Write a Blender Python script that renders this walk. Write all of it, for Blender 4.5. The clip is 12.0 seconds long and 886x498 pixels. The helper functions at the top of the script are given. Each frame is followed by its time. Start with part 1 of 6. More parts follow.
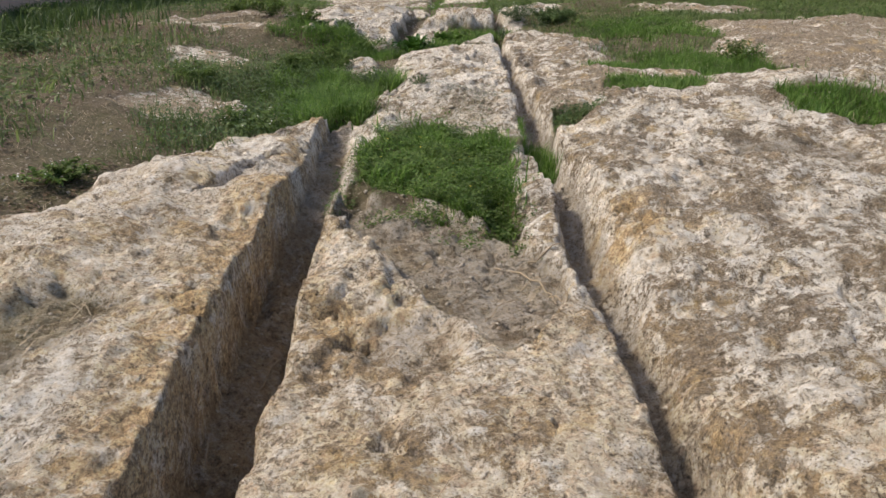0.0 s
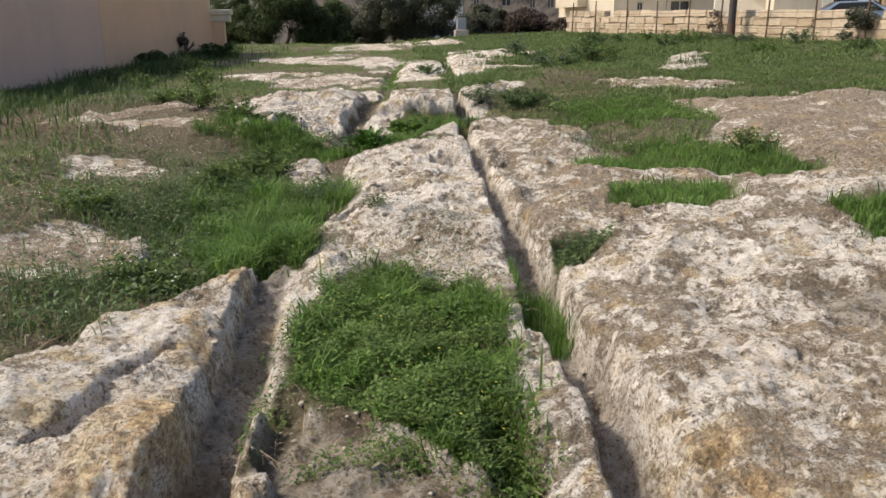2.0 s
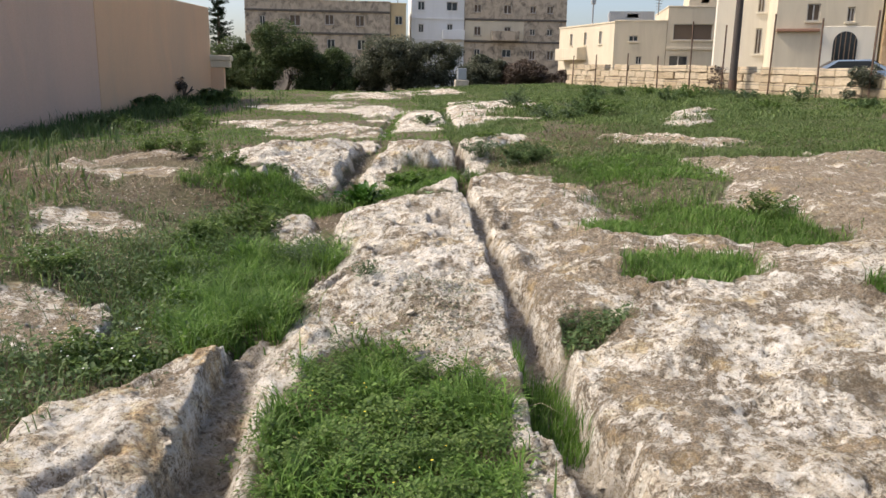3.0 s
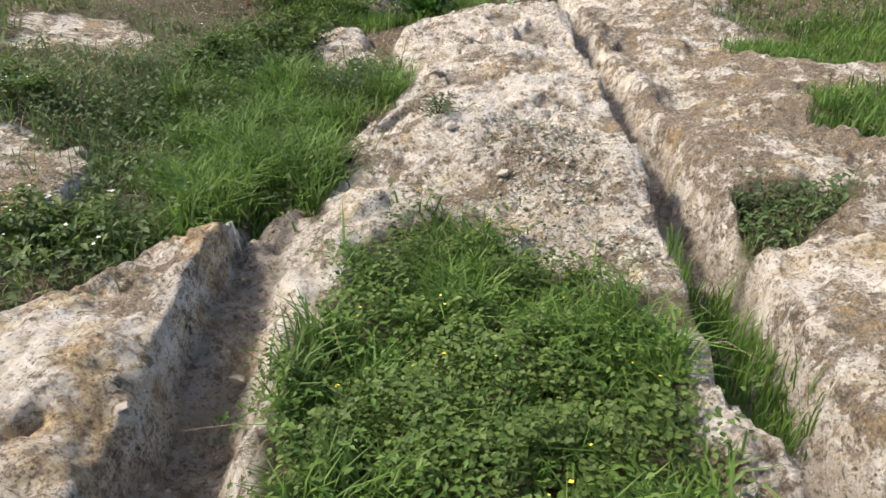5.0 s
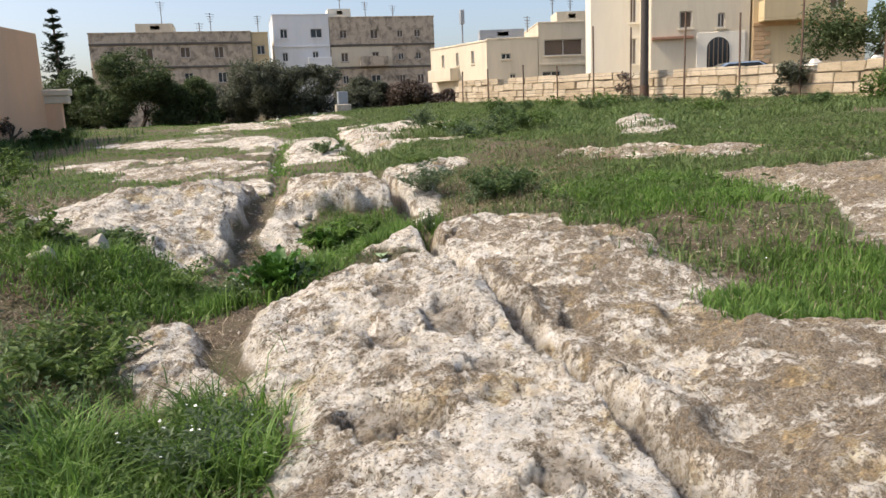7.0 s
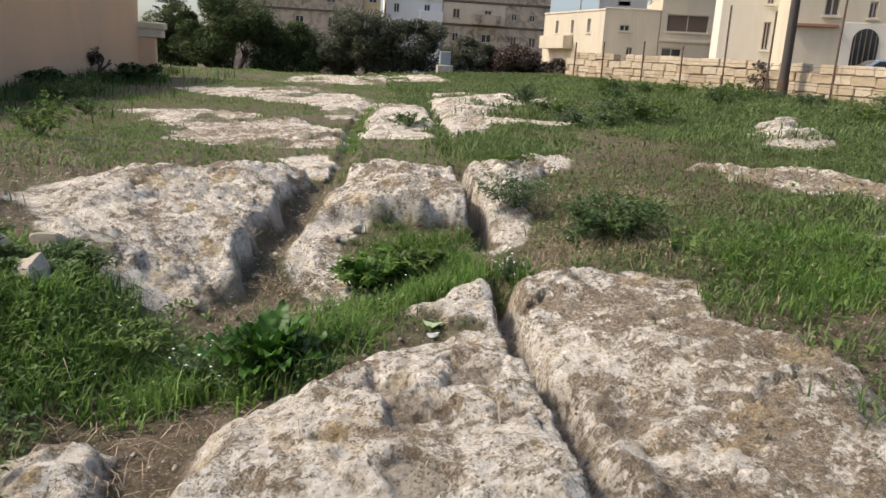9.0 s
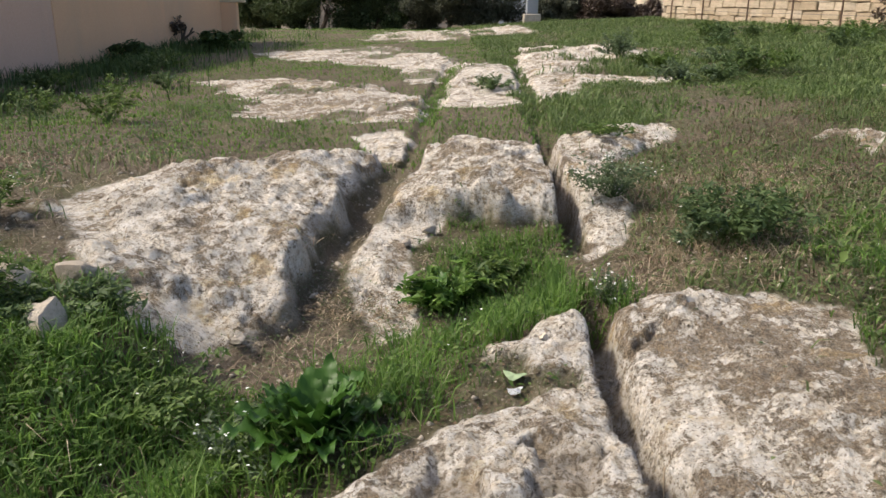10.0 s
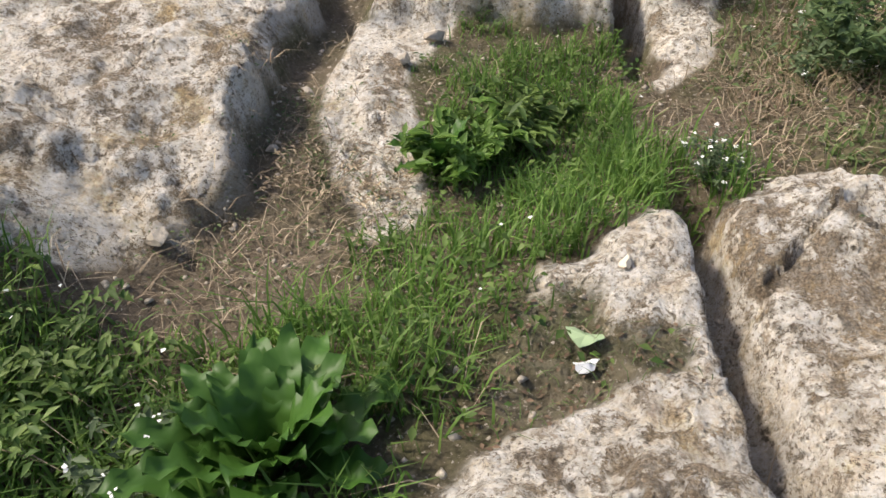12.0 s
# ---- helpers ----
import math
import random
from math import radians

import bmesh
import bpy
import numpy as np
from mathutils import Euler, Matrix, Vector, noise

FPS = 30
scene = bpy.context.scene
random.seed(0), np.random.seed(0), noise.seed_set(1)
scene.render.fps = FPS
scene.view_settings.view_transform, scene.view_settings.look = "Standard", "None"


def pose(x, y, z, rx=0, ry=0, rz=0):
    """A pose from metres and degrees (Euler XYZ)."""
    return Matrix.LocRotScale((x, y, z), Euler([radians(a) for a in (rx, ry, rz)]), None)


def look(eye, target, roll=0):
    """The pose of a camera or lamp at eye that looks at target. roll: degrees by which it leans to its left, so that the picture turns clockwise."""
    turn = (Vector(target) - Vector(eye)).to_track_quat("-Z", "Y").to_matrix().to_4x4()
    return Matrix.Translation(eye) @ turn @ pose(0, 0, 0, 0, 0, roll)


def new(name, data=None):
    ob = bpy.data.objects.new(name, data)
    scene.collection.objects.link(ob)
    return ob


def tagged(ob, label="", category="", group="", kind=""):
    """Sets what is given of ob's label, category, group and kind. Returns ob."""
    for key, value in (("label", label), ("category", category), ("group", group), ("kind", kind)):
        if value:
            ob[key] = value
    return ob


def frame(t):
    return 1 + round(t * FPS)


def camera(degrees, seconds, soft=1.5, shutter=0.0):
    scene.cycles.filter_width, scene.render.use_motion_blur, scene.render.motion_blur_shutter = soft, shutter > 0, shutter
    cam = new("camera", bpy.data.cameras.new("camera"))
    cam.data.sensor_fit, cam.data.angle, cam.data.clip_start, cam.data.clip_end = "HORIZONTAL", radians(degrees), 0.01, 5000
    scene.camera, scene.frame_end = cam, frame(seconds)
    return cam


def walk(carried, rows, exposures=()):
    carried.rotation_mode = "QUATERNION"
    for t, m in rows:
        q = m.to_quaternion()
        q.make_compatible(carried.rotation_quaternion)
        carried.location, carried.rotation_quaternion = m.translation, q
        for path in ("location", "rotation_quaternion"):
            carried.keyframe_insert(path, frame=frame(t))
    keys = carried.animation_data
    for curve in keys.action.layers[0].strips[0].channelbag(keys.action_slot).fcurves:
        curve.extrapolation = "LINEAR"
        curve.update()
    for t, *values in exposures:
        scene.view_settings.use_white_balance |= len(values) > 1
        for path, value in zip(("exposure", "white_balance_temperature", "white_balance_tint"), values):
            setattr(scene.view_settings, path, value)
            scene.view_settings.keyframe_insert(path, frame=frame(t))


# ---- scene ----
cam = camera(60.2, 12.0)
METRES, EYE, TILT, LEAN, TURN = 9.3, 1.5, 3.0, -4.0, 0.0
ROWS = [
    (0.0, 0.0, 0.0, 0.0, -1.14, -23.38, 2.64),
    (0.5, 0.0001, 0.0426, -0.0023, -3.12, -22.84, 1.93),
    (1.0, 0.0043, 0.0941, 0.0019, -0.84, -22.79, 1.53),
    (1.5, 0.0006, 0.1377, 0.0052, 0.36, -22.68, 3.24),
    (2.0, 0.0005, 0.1769, 0.0085, -4.79, -19.01, 3.9),
    (2.5, 0.0042, 0.203, 0.0098, -4.33, -15.62, 2.42),
    (2.7, 0.0047, 0.2145, 0.0115, -4.94, -15.00, 2.90),
    (4.3, 0.0050, 0.3100, -0.0140, -1.66, -21.31, 2.70),
    (4.5, 0.0016, 0.3258, -0.0168, -1.82, -21.39, 3.98),
    (5.0, -0.007, 0.3764, -0.0263, -0.22, -28.47, 2.96),
    (5.5, -0.0172, 0.4226, -0.0268, -0.41, -25.69, 3.51),
    (6.0, -0.0287, 0.4708, -0.024, -6.17, -22.22, 4.3),
    (6.5, -0.0302, 0.518, -0.0254, -11.21, -18.78, 4.98),
    (7.0, -0.0304, 0.5731, -0.0284, -14.76, -14.26, 5.35),
    (7.2, -0.0274, 0.5907, -0.0263, -15.08, -13.80, 4.90),
    (8.8, 0.0159, 0.7396, -0.0205, -8.31, -16.74, 1.30),
    (9.0, 0.0178, 0.7571, -0.0178, -6.57, -16.7, 0.35),
    (9.5, 0.0298, 0.7938, -0.0091, -1.39, -19.99, 1.65),
    (10.0, 0.0313, 0.8393, -0.0063, -0.46, -20.19, 3.59),
    (10.5, 0.0285, 0.8784, -0.008, -1.61, -19.93, 4.46),
    (11.0, 0.028, 0.914, -0.0144, -1.18, -25.87, 3.84),
    (11.5, 0.0242, 0.9481, -0.02, 0.12, -34.3, 2.06),
    (12.0, 0.0202, 0.9784, -0.0207, -1.04, -38.94, 2.68),
]
walk(cam, [(t, pose(0, 0, EYE, TILT, LEAN, TURN) @ pose(METRES * x, METRES * y, METRES * z, 90 + pitch, roll, yaw)) for t, x, y, z, yaw, pitch, roll in ROWS],
     exposures=[(0.0, 0.16, 6800, 12), (1.3, 0.16, 6800, 12), (2.5, 0.48, 6800, 12), (5.0, 0.61, 6800, 12), (6.1, 0.72, 6800, 12), (7.0, 0.59, 6800, 12), (9.5, 0.37, 6800, 12), (12.0, 0.59, 6800, 12)])

# ---- light ----
SUN_EL, SUN_AZ = 48.0, -80.0          # degrees; azimuth from straight ahead (+y), negative to the side of the rendered wall
world = bpy.data.worlds.new("sky")
scene.world = world
world.use_nodes = True
wn = world.node_tree.nodes
sky = wn.new("ShaderNodeTexSky")
sky.sky_type = "NISHITA"
sky.sun_disc = False
sky.sun_elevation = radians(SUN_EL)
sky.sun_rotation = radians(SUN_AZ)
sky.air_density, sky.dust_density, sky.ozone_density = 0.82, 3.0, 0.9
world.node_tree.links.new(sky.outputs[0], wn["Background"].inputs[0])
wn["Background"].inputs[1].default_value = 0.15
sun = new("sun", bpy.data.lights.new("sun", "SUN"))
sun.data.energy, sun.data.angle, sun.data.color = 2.6, radians(7.0), (1.0, 0.95, 0.85)
sx = math.cos(radians(SUN_EL)) * math.sin(radians(SUN_AZ))
sy = math.cos(radians(SUN_EL)) * math.cos(radians(SUN_AZ))
sun.matrix_world = look((40 * sx, 40 * sy, 40 * math.sin(radians(SUN_EL))), (0, 0, 0))


# ---- materials ----
def nodes_of(name):
    m = bpy.data.materials.new(name)
    m.use_nodes = True
    t = m.node_tree
    return m, t, t.nodes["Principled BSDF"]


def coords(t, scale=1.0):
    c = t.nodes.new("ShaderNodeTexCoord")
    mp = t.nodes.new("ShaderNodeMapping")
    mp.inputs["Scale"].default_value = (scale, scale, scale) if not isinstance(scale, tuple) else scale
    t.links.new(c.outputs["Object"], mp.inputs[0])
    return mp.outputs[0]


def noise_tex(t, vec, scale, detail=6, rough=0.6, dist=0.0):
    n = t.nodes.new("ShaderNodeTexNoise")
    n.inputs["Scale"].default_value, n.inputs["Detail"].default_value = scale, detail
    n.inputs["Roughness"].default_value, n.inputs["Distortion"].default_value = rough, dist
    t.links.new(vec, n.inputs["Vector"])
    return n.outputs["Fac"]


def ramp(t, fac, *stops):
    r = t.nodes.new("ShaderNodeValToRGB")
    el = r.color_ramp.elements
    while len(el) < len(stops):
        el.new(0.5)
    for e, (p, c) in zip(el, stops):
        e.position = p
        e.color = (*c, 1) if isinstance(c, tuple) else (c, c, c, 1)
    t.links.new(fac, r.inputs[0])
    return r.outputs[0]


def mix(t, fac, a, b, blend="MIX"):
    n = t.nodes.new("ShaderNodeMix")
    n.data_type, n.blend_type = "RGBA", blend
    if isinstance(fac, (int, float)):
        n.inputs[0].default_value = fac
    else:
        t.links.new(fac, n.inputs[0])
    for s, v in ((n.inputs[6], a), (n.inputs[7], b)):
        if isinstance(v, tuple):
            s.default_value = (*v, 1)
        else:
            t.links.new(v, s)
    return n.outputs[2]


def bump(t, bsdf, height, strength, dist):
    b = t.nodes.new("ShaderNodeBump")
    b.inputs["Strength"].default_value, b.inputs["Distance"].default_value = strength, dist
    t.links.new(height, b.inputs["Height"])
    t.links.new(b.outputs[0], bsdf.inputs["Normal"])
    return b


def attr(t, name):
    a = t.nodes.new("ShaderNodeAttribute")
    a.attribute_name = name
    return a.outputs["Fac"]


def math_node(t, op, a, b=None):
    n = t.nodes.new("ShaderNodeMath")
    n.operation = op
    for s, v in zip(n.inputs, (a, b)):
        if v is None:
            continue
        if isinstance(v, (int, float)):
            s.default_value = v
        else:
            t.links.new(v, s)
    return n.outputs[0]


def ground_material():
    m, t, b = nodes_of("limestone_and_soil")
    v = coords(t)
    big = noise_tex(t, v, 1.1, 5, 0.6, 0.2)
    mid = noise_tex(t, v, 7.0, 10, 0.72, 0.15)
    fine = noise_tex(t, v, 46.0, 8, 0.72, 0.1)
    grit = noise_tex(t, v, 130.0, 6, 0.7)
    vor = t.nodes.new("ShaderNodeTexVoronoi")
    vor.inputs["Scale"].default_value = 26.0
    warp = t.nodes.new("ShaderNodeVectorMath")
    warp.operation = "ADD"
    wv = t.nodes.new("ShaderNodeTexNoise")
    wv.inputs["Scale"].default_value = 14.0
    t.links.new(v, wv.inputs["Vector"])
    sc = t.nodes.new("ShaderNodeVectorMath")
    sc.operation = "SCALE"
    sc.inputs["Scale"].default_value = 0.12
    t.links.new(wv.outputs["Color"], sc.inputs[0])
    t.links.new(v, warp.inputs[0])
    t.links.new(sc.outputs[0], warp.inputs[1])
    t.links.new(warp.outputs[0], vor.inputs["Vector"])
    # limestone: pale cream, grey weathering, brown crust of lichen and soil film, ochre spots
    stone = ramp(t, mid, (0.34, (0.40, 0.325, 0.235)), (0.43, (0.66, 0.575, 0.46)), (0.50, (0.81, 0.735, 0.615)), (0.70, (0.80, 0.715, 0.59)))
    grey = ramp(t, noise_tex(t, v, 2.6, 9, 0.7, 0.2), (0.5, 0.0), (0.62, 1.0))
    stone = mix(t, math_node(t, "MULTIPLY", grey, 0.4), stone, (0.50, 0.455, 0.40))
    patch = math_node(t, "ADD", math_node(t, "MULTIPLY", noise_tex(t, v, 12.0, 12, 0.78, 0.1), 0.55), math_node(t, "MULTIPLY", noise_tex(t, v, 2.6, 8, 0.68, 0.2), 0.45))
    lean_to = math_node(t, "MULTIPLY", math_node(t, "SUBTRACT", attr(t, "crust"), 0.35), 0.16)
    crust = ramp(t, math_node(t, "ADD", patch, lean_to), (0.526, 0.0), (0.535, 1.0))
    crust = math_node(t, "MULTIPLY", crust, ramp(t, fine, (0.38, 0.25), (0.52, 0.95)))
    stone = mix(t, crust, stone, mix(t, ramp(t, grit, (0.4, 0.0), (0.6, 1.0)), (0.17, 0.125, 0.08), (0.35, 0.27, 0.18)))
    ochre = ramp(t, noise_tex(t, v, 3.4, 10, 0.7, 0.2), (0.54, 0.0), (0.65, 0.7))
    stone = mix(t, ochre, stone, (0.55, 0.39, 0.19))
    stain = math_node(t, "MULTIPLY", attr(t, "ochre"), ramp(t, noise_tex(t, v, 9.0, 9, 0.74, 0.3), (0.38, 0.1), (0.53, 0.9)))
    stone = mix(t, stain, stone, mix(t, ramp(t, fine, (0.4, 0.0), (0.6, 1.0)), (0.42, 0.265, 0.125), (0.66, 0.47, 0.25)))
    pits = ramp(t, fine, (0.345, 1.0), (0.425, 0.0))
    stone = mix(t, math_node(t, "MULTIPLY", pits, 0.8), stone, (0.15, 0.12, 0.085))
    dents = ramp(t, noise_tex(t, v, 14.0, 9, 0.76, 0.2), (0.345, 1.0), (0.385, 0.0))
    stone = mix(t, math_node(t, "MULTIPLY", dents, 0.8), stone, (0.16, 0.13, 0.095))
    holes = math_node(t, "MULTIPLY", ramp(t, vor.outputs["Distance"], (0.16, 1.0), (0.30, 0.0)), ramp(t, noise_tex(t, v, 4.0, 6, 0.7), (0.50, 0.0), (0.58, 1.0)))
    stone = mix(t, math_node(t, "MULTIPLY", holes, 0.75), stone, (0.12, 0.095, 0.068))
    specks = math_node(t, "MULTIPLY", ramp(t, noise_tex(t, v, 85.0, 5, 0.7), (0.555, 0.0), (0.60, 0.9)), ramp(t, noise_tex(t, v, 5.0, 6, 0.7), (0.40, 0.15), (0.56, 1.0)))
    stone = mix(t, specks, stone, (0.17, 0.13, 0.09))
    flakes = math_node(t, "MULTIPLY", ramp(t, noise_tex(t, v, 34.0, 9, 0.75, 0.3), (0.53, 0.0), (0.56, 0.75)), ramp(t, noise_tex(t, v, 3.1, 6, 0.7), (0.44, 0.1), (0.54, 1.0)))
    stone = mix(t, flakes, stone, (0.27, 0.205, 0.14))
    mott = noise_tex(t, v, 20.0, 8, 0.75)
    stone = mix(t, 0.55, stone, ramp(t, mott, (0.36, 0.24), (0.56, 0.80)), "OVERLAY")
    stone = mix(t, 0.4, stone, ramp(t, grit, (0.3, 0.1), (0.7, 0.9)), "OVERLAY")
    # soil: brown earth with straw and chips
    earth = ramp(t, noise_tex(t, v, 22.0, 9, 0.75, 0.4), (0.32, (0.07, 0.052, 0.034)), (0.5, (0.155, 0.118, 0.08)), (0.68, (0.29, 0.235, 0.165)))
    earth = mix(t, ramp(t, big, (0.45, 0.0), (0.65, 0.5)), earth, (0.20, 0.155, 0.105))
    moss = ramp(t, noise_tex(t, v, 0.8, 10, 0.75, 0.3), (0.42, 0.0), (0.6, 0.75))
    earth = mix(t, moss, earth, mix(t, ramp(t, fine, (0.4, 0.0), (0.6, 1.0)), (0.075, 0.085, 0.03), (0.17, 0.165, 0.075)))
    chips = ramp(t, noise_tex(t, v, 70.0, 3, 0.6), (0.60, 0.0), (0.66, 0.8))
    earth = mix(t, chips, earth, (0.46, 0.40, 0.32))
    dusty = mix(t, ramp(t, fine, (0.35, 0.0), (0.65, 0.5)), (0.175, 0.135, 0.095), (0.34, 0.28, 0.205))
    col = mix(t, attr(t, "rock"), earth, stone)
    # this mask holds earth dust and the far cut face's painted shade
    col = mix(t, math_node(t, "MULTIPLY", attr(t, "dust_shade"), 0.85), col, dusty)
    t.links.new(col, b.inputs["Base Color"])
    b.inputs["Roughness"].default_value = 0.93
    b.inputs["Specular IOR Level"].default_value = 0.25
    h = math_node(t, "ADD", math_node(t, "MULTIPLY", fine, 0.017), math_node(t, "MULTIPLY", grit, 0.005))
    h = math_node(t, "ADD", h, math_node(t, "MULTIPLY", mid, 0.05))
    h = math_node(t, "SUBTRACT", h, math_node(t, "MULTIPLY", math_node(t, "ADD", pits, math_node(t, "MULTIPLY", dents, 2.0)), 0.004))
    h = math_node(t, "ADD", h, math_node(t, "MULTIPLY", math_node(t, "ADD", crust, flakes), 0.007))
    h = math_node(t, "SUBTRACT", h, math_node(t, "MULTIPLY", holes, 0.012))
    bump(t, b, h, 1.0, 1.0)
    return m


def leaf_material(name, dark, light, hue_noise=0.0, rough=0.55, trans=0.35):
    m, t, b = nodes_of(name)
    g = t.nodes.new("ShaderNodeNewGeometry")
    isl = g.outputs["Random Per Island"]
    col = ramp(t, isl, (0.0, dark), (0.55, tuple((p + q) / 2 for p, q in zip(dark, light))), (1.0, light))
    v = coords(t)
    col = mix(t, 0.45, col, ramp(t, noise_tex(t, v, 2.2, 3), (0.3, 0.25), (0.7, 0.8)), "OVERLAY")
    t.links.new(col, b.inputs["Base Color"])
    b.inputs["Roughness"].default_value = rough
    b.inputs["Specular IOR Level"].default_value = 0.3
    tr = t.nodes.new("ShaderNodeBsdfTranslucent")
    t.links.new(col, tr.inputs["Color"])
    mx = t.nodes.new("ShaderNodeMixShader")
    mx.inputs[0].default_value = trans
    t.links.new(b.outputs[0], mx.inputs[1])
    t.links.new(tr.outputs[0], mx.inputs[2])
    t.links.new(mx.outputs[0], t.nodes["Material Output"].inputs["Surface"])
    return m


def plaster(name, col, dirt=(0.25, 0.22, 0.18), amount=0.35, scale=0.6, rough=0.9, stretch=0.18):
    m, t, b = nodes_of(name)
    v = coords(t)
    streak = noise_tex(t, coords(t, (scale * 2.5, scale * 2.5, scale * 2.5 * stretch)), 1.0, 8, 0.7, 0.6)
    blot = noise_tex(t, v, scale * 1.7, 7, 0.65, 0.5)
    fine = noise_tex(t, v, 35.0, 5, 0.6)
    c = mix(t, math_node(t, "MULTIPLY", ramp(t, streak, (0.45, 0.0), (0.66, 1.0)), amount), col, dirt)
    c = mix(t, math_node(t, "MULTIPLY", ramp(t, blot, (0.4, 0.0), (0.7, 1.0)), amount * 0.6), c, tuple(x * 0.8 for x in col))
    c = mix(t, 0.12, c, ramp(t, fine, (0.3, 0.2), (0.7, 0.8)), "OVERLAY")
    t.links.new(c, b.inputs["Base Color"])
    b.inputs["Roughness"].default_value = rough
    bump(t, b, fine, 0.25, 0.01)
    return m


def stone_piece(name, lo, hi, scale=7.0):
    m, t, b = nodes_of(name)
    o = t.nodes.new("ShaderNodeObjectInfo")
    v = coords(t)
    base = ramp(t, o.outputs["Random"], (0.0, lo), (1.0, hi))
    n = noise_tex(t, v, scale, 8, 0.7, 0.6)
    c = mix(t, ramp(t, n, (0.4, 0.0), (0.7, 0.55)), base, tuple(x * 0.6 for x in lo))
    c = mix(t, 0.2, c, ramp(t, noise_tex(t, v, 60.0, 4), (0.3, 0.15), (0.7, 0.85)), "OVERLAY")
    t.links.new(c, b.inputs["Base Color"])
    b.inputs["Roughness"].default_value = 0.92
    bump(t, b, noise_tex(t, v, 28.0, 8, 0.7), 0.7, 0.03)
    return m


def plain(name, col, rough=0.7, metal=0.0, var=0.3, scale=8.0):
    m, t, b = nodes_of(name)
    v = coords(t)
    n = noise_tex(t, v, scale, 6, 0.65)
    t.links.new(mix(t, ramp(t, n, (0.35, 0.0), (0.7, var)), col, tuple(x * 0.55 for x in col)), b.inputs["Base Color"])
    b.inputs["Roughness"].default_value, b.inputs["Metallic"].default_value = rough, metal
    return m


def glass_dark():
    m, t, b = nodes_of("dark_window_glass")
    b.inputs["Base Color"].default_value = (0.03, 0.035, 0.04, 1)
    b.inputs["Roughness"].default_value = 0.12
    return m


M_GROUND = ground_material()
M_GRASS = leaf_material("bright_grass", (0.08, 0.165, 0.028), (0.205, 0.33, 0.075), trans=0.42)
M_GRASS_FIELD = leaf_material("field_grass", (0.085, 0.14, 0.038), (0.215, 0.28, 0.10))
M_GRASS_DARK = leaf_material("dark_grass", (0.045, 0.085, 0.025), (0.11, 0.165, 0.05))
M_HERB = leaf_material("herb_leaves", (0.06, 0.115, 0.025), (0.175, 0.25, 0.065))
M_COVER = leaf_material("ground_cover_leaves", (0.08, 0.125, 0.04), (0.195, 0.245, 0.095))
M_HERB_DARK = leaf_material("dark_herb_leaves", (0.055, 0.10, 0.034), (0.155, 0.22, 0.085))
M_HERB_GREY = leaf_material("grey_green_leaves", (0.075, 0.115, 0.055), (0.19, 0.25, 0.13))
M_STRAW = leaf_material("dry_straw", (0.24, 0.175, 0.11), (0.5, 0.41, 0.28), trans=0.1)
M_BROWN = leaf_material("withered_stems", (0.10, 0.065, 0.04), (0.24, 0.16, 0.10), trans=0.1)
M_PETAL = plain("white_petals", (0.8, 0.8, 0.74), 0.6, 0, 0.05)
M_PETAL_Y = plain("yellow_petals", (0.75, 0.6, 0.05), 0.6, 0, 0.05)
M_DOCK = leaf_material("broad_dark_leaves", (0.03, 0.09, 0.014), (0.085, 0.185, 0.03), rough=0.45, trans=0.25)
M_TREE = leaf_material("shrub_leaves", (0.055, 0.085, 0.034), (0.14, 0.18, 0.075), rough=0.8, trans=0.3)
M_TREE_GREY = leaf_material("tamarisk_leaves", (0.10, 0.11, 0.075), (0.19, 0.20, 0.14), rough=0.85, trans=0.3)
M_TREE_BROWN = leaf_material("bare_twig_scrub", (0.09, 0.066, 0.05), (0.2, 0.15, 0.115), trans=0.1)
M_NEEDLE = leaf_material("conifer_needles", (0.012, 0.028, 0.013), (0.035, 0.06, 0.028), trans=0.1)
M_BARK = plain("bark", (0.14, 0.105, 0.075), 0.9, 0, 0.5, 20)
M_STONE = stone_piece("loose_limestone", (0.42, 0.36, 0.28), (0.6, 0.53, 0.43))
M_ASHLAR = stone_piece("wall_block_limestone", (0.50, 0.385, 0.25), (0.70, 0.58, 0.42), 3.0)
M_JOINT = plain("wall_core_mortar", (0.30, 0.24, 0.17), 0.95)
M_RENDER = plaster("beige_render", (0.74, 0.475, 0.295), (0.46, 0.36, 0.27), 0.3, 0.35)
M_RENDER_PINK = plaster("pinkish_render", (0.69, 0.47, 0.35), (0.46, 0.37, 0.31), 0.3, 0.35)
M_OLDWALL = plaster("weathered_limestone_facade", (0.54, 0.445, 0.335), (0.12, 0.10, 0.08), 1.0, 0.5, stretch=0.8)
M_BAND = plain("blackened_string_course", (0.14, 0.12, 0.1), 0.9, 0, 0.6, 2)
M_WHITE = plaster("white_paint_facade", (0.78, 0.78, 0.77), (0.5, 0.5, 0.48), 0.3, 0.3)
M_CREAM = plaster("cream_facade", (0.66, 0.58, 0.44), (0.4, 0.34, 0.25), 0.35, 0.3)
M_CREAMW = plaster("pale_cream_facade", (0.76, 0.71, 0.6), (0.5, 0.45, 0.37), 0.25, 0.3)
M_YELLOW = plaster("yellow_limestone_facade", (0.62, 0.49, 0.29), (0.38, 0.3, 0.2), 0.35, 0.4)
M_ORANGE = stone_piece("orange_quoin_stone", (0.55, 0.36, 0.2), (0.68, 0.48, 0.3), 2.0)
M_TRIM = plain("brown_trim", (0.36, 0.20, 0.13), 0.8)
M_GLASS = glass_dark()
M_FRAME = plain("window_frame_paint", (0.55, 0.52, 0.47), 0.6)
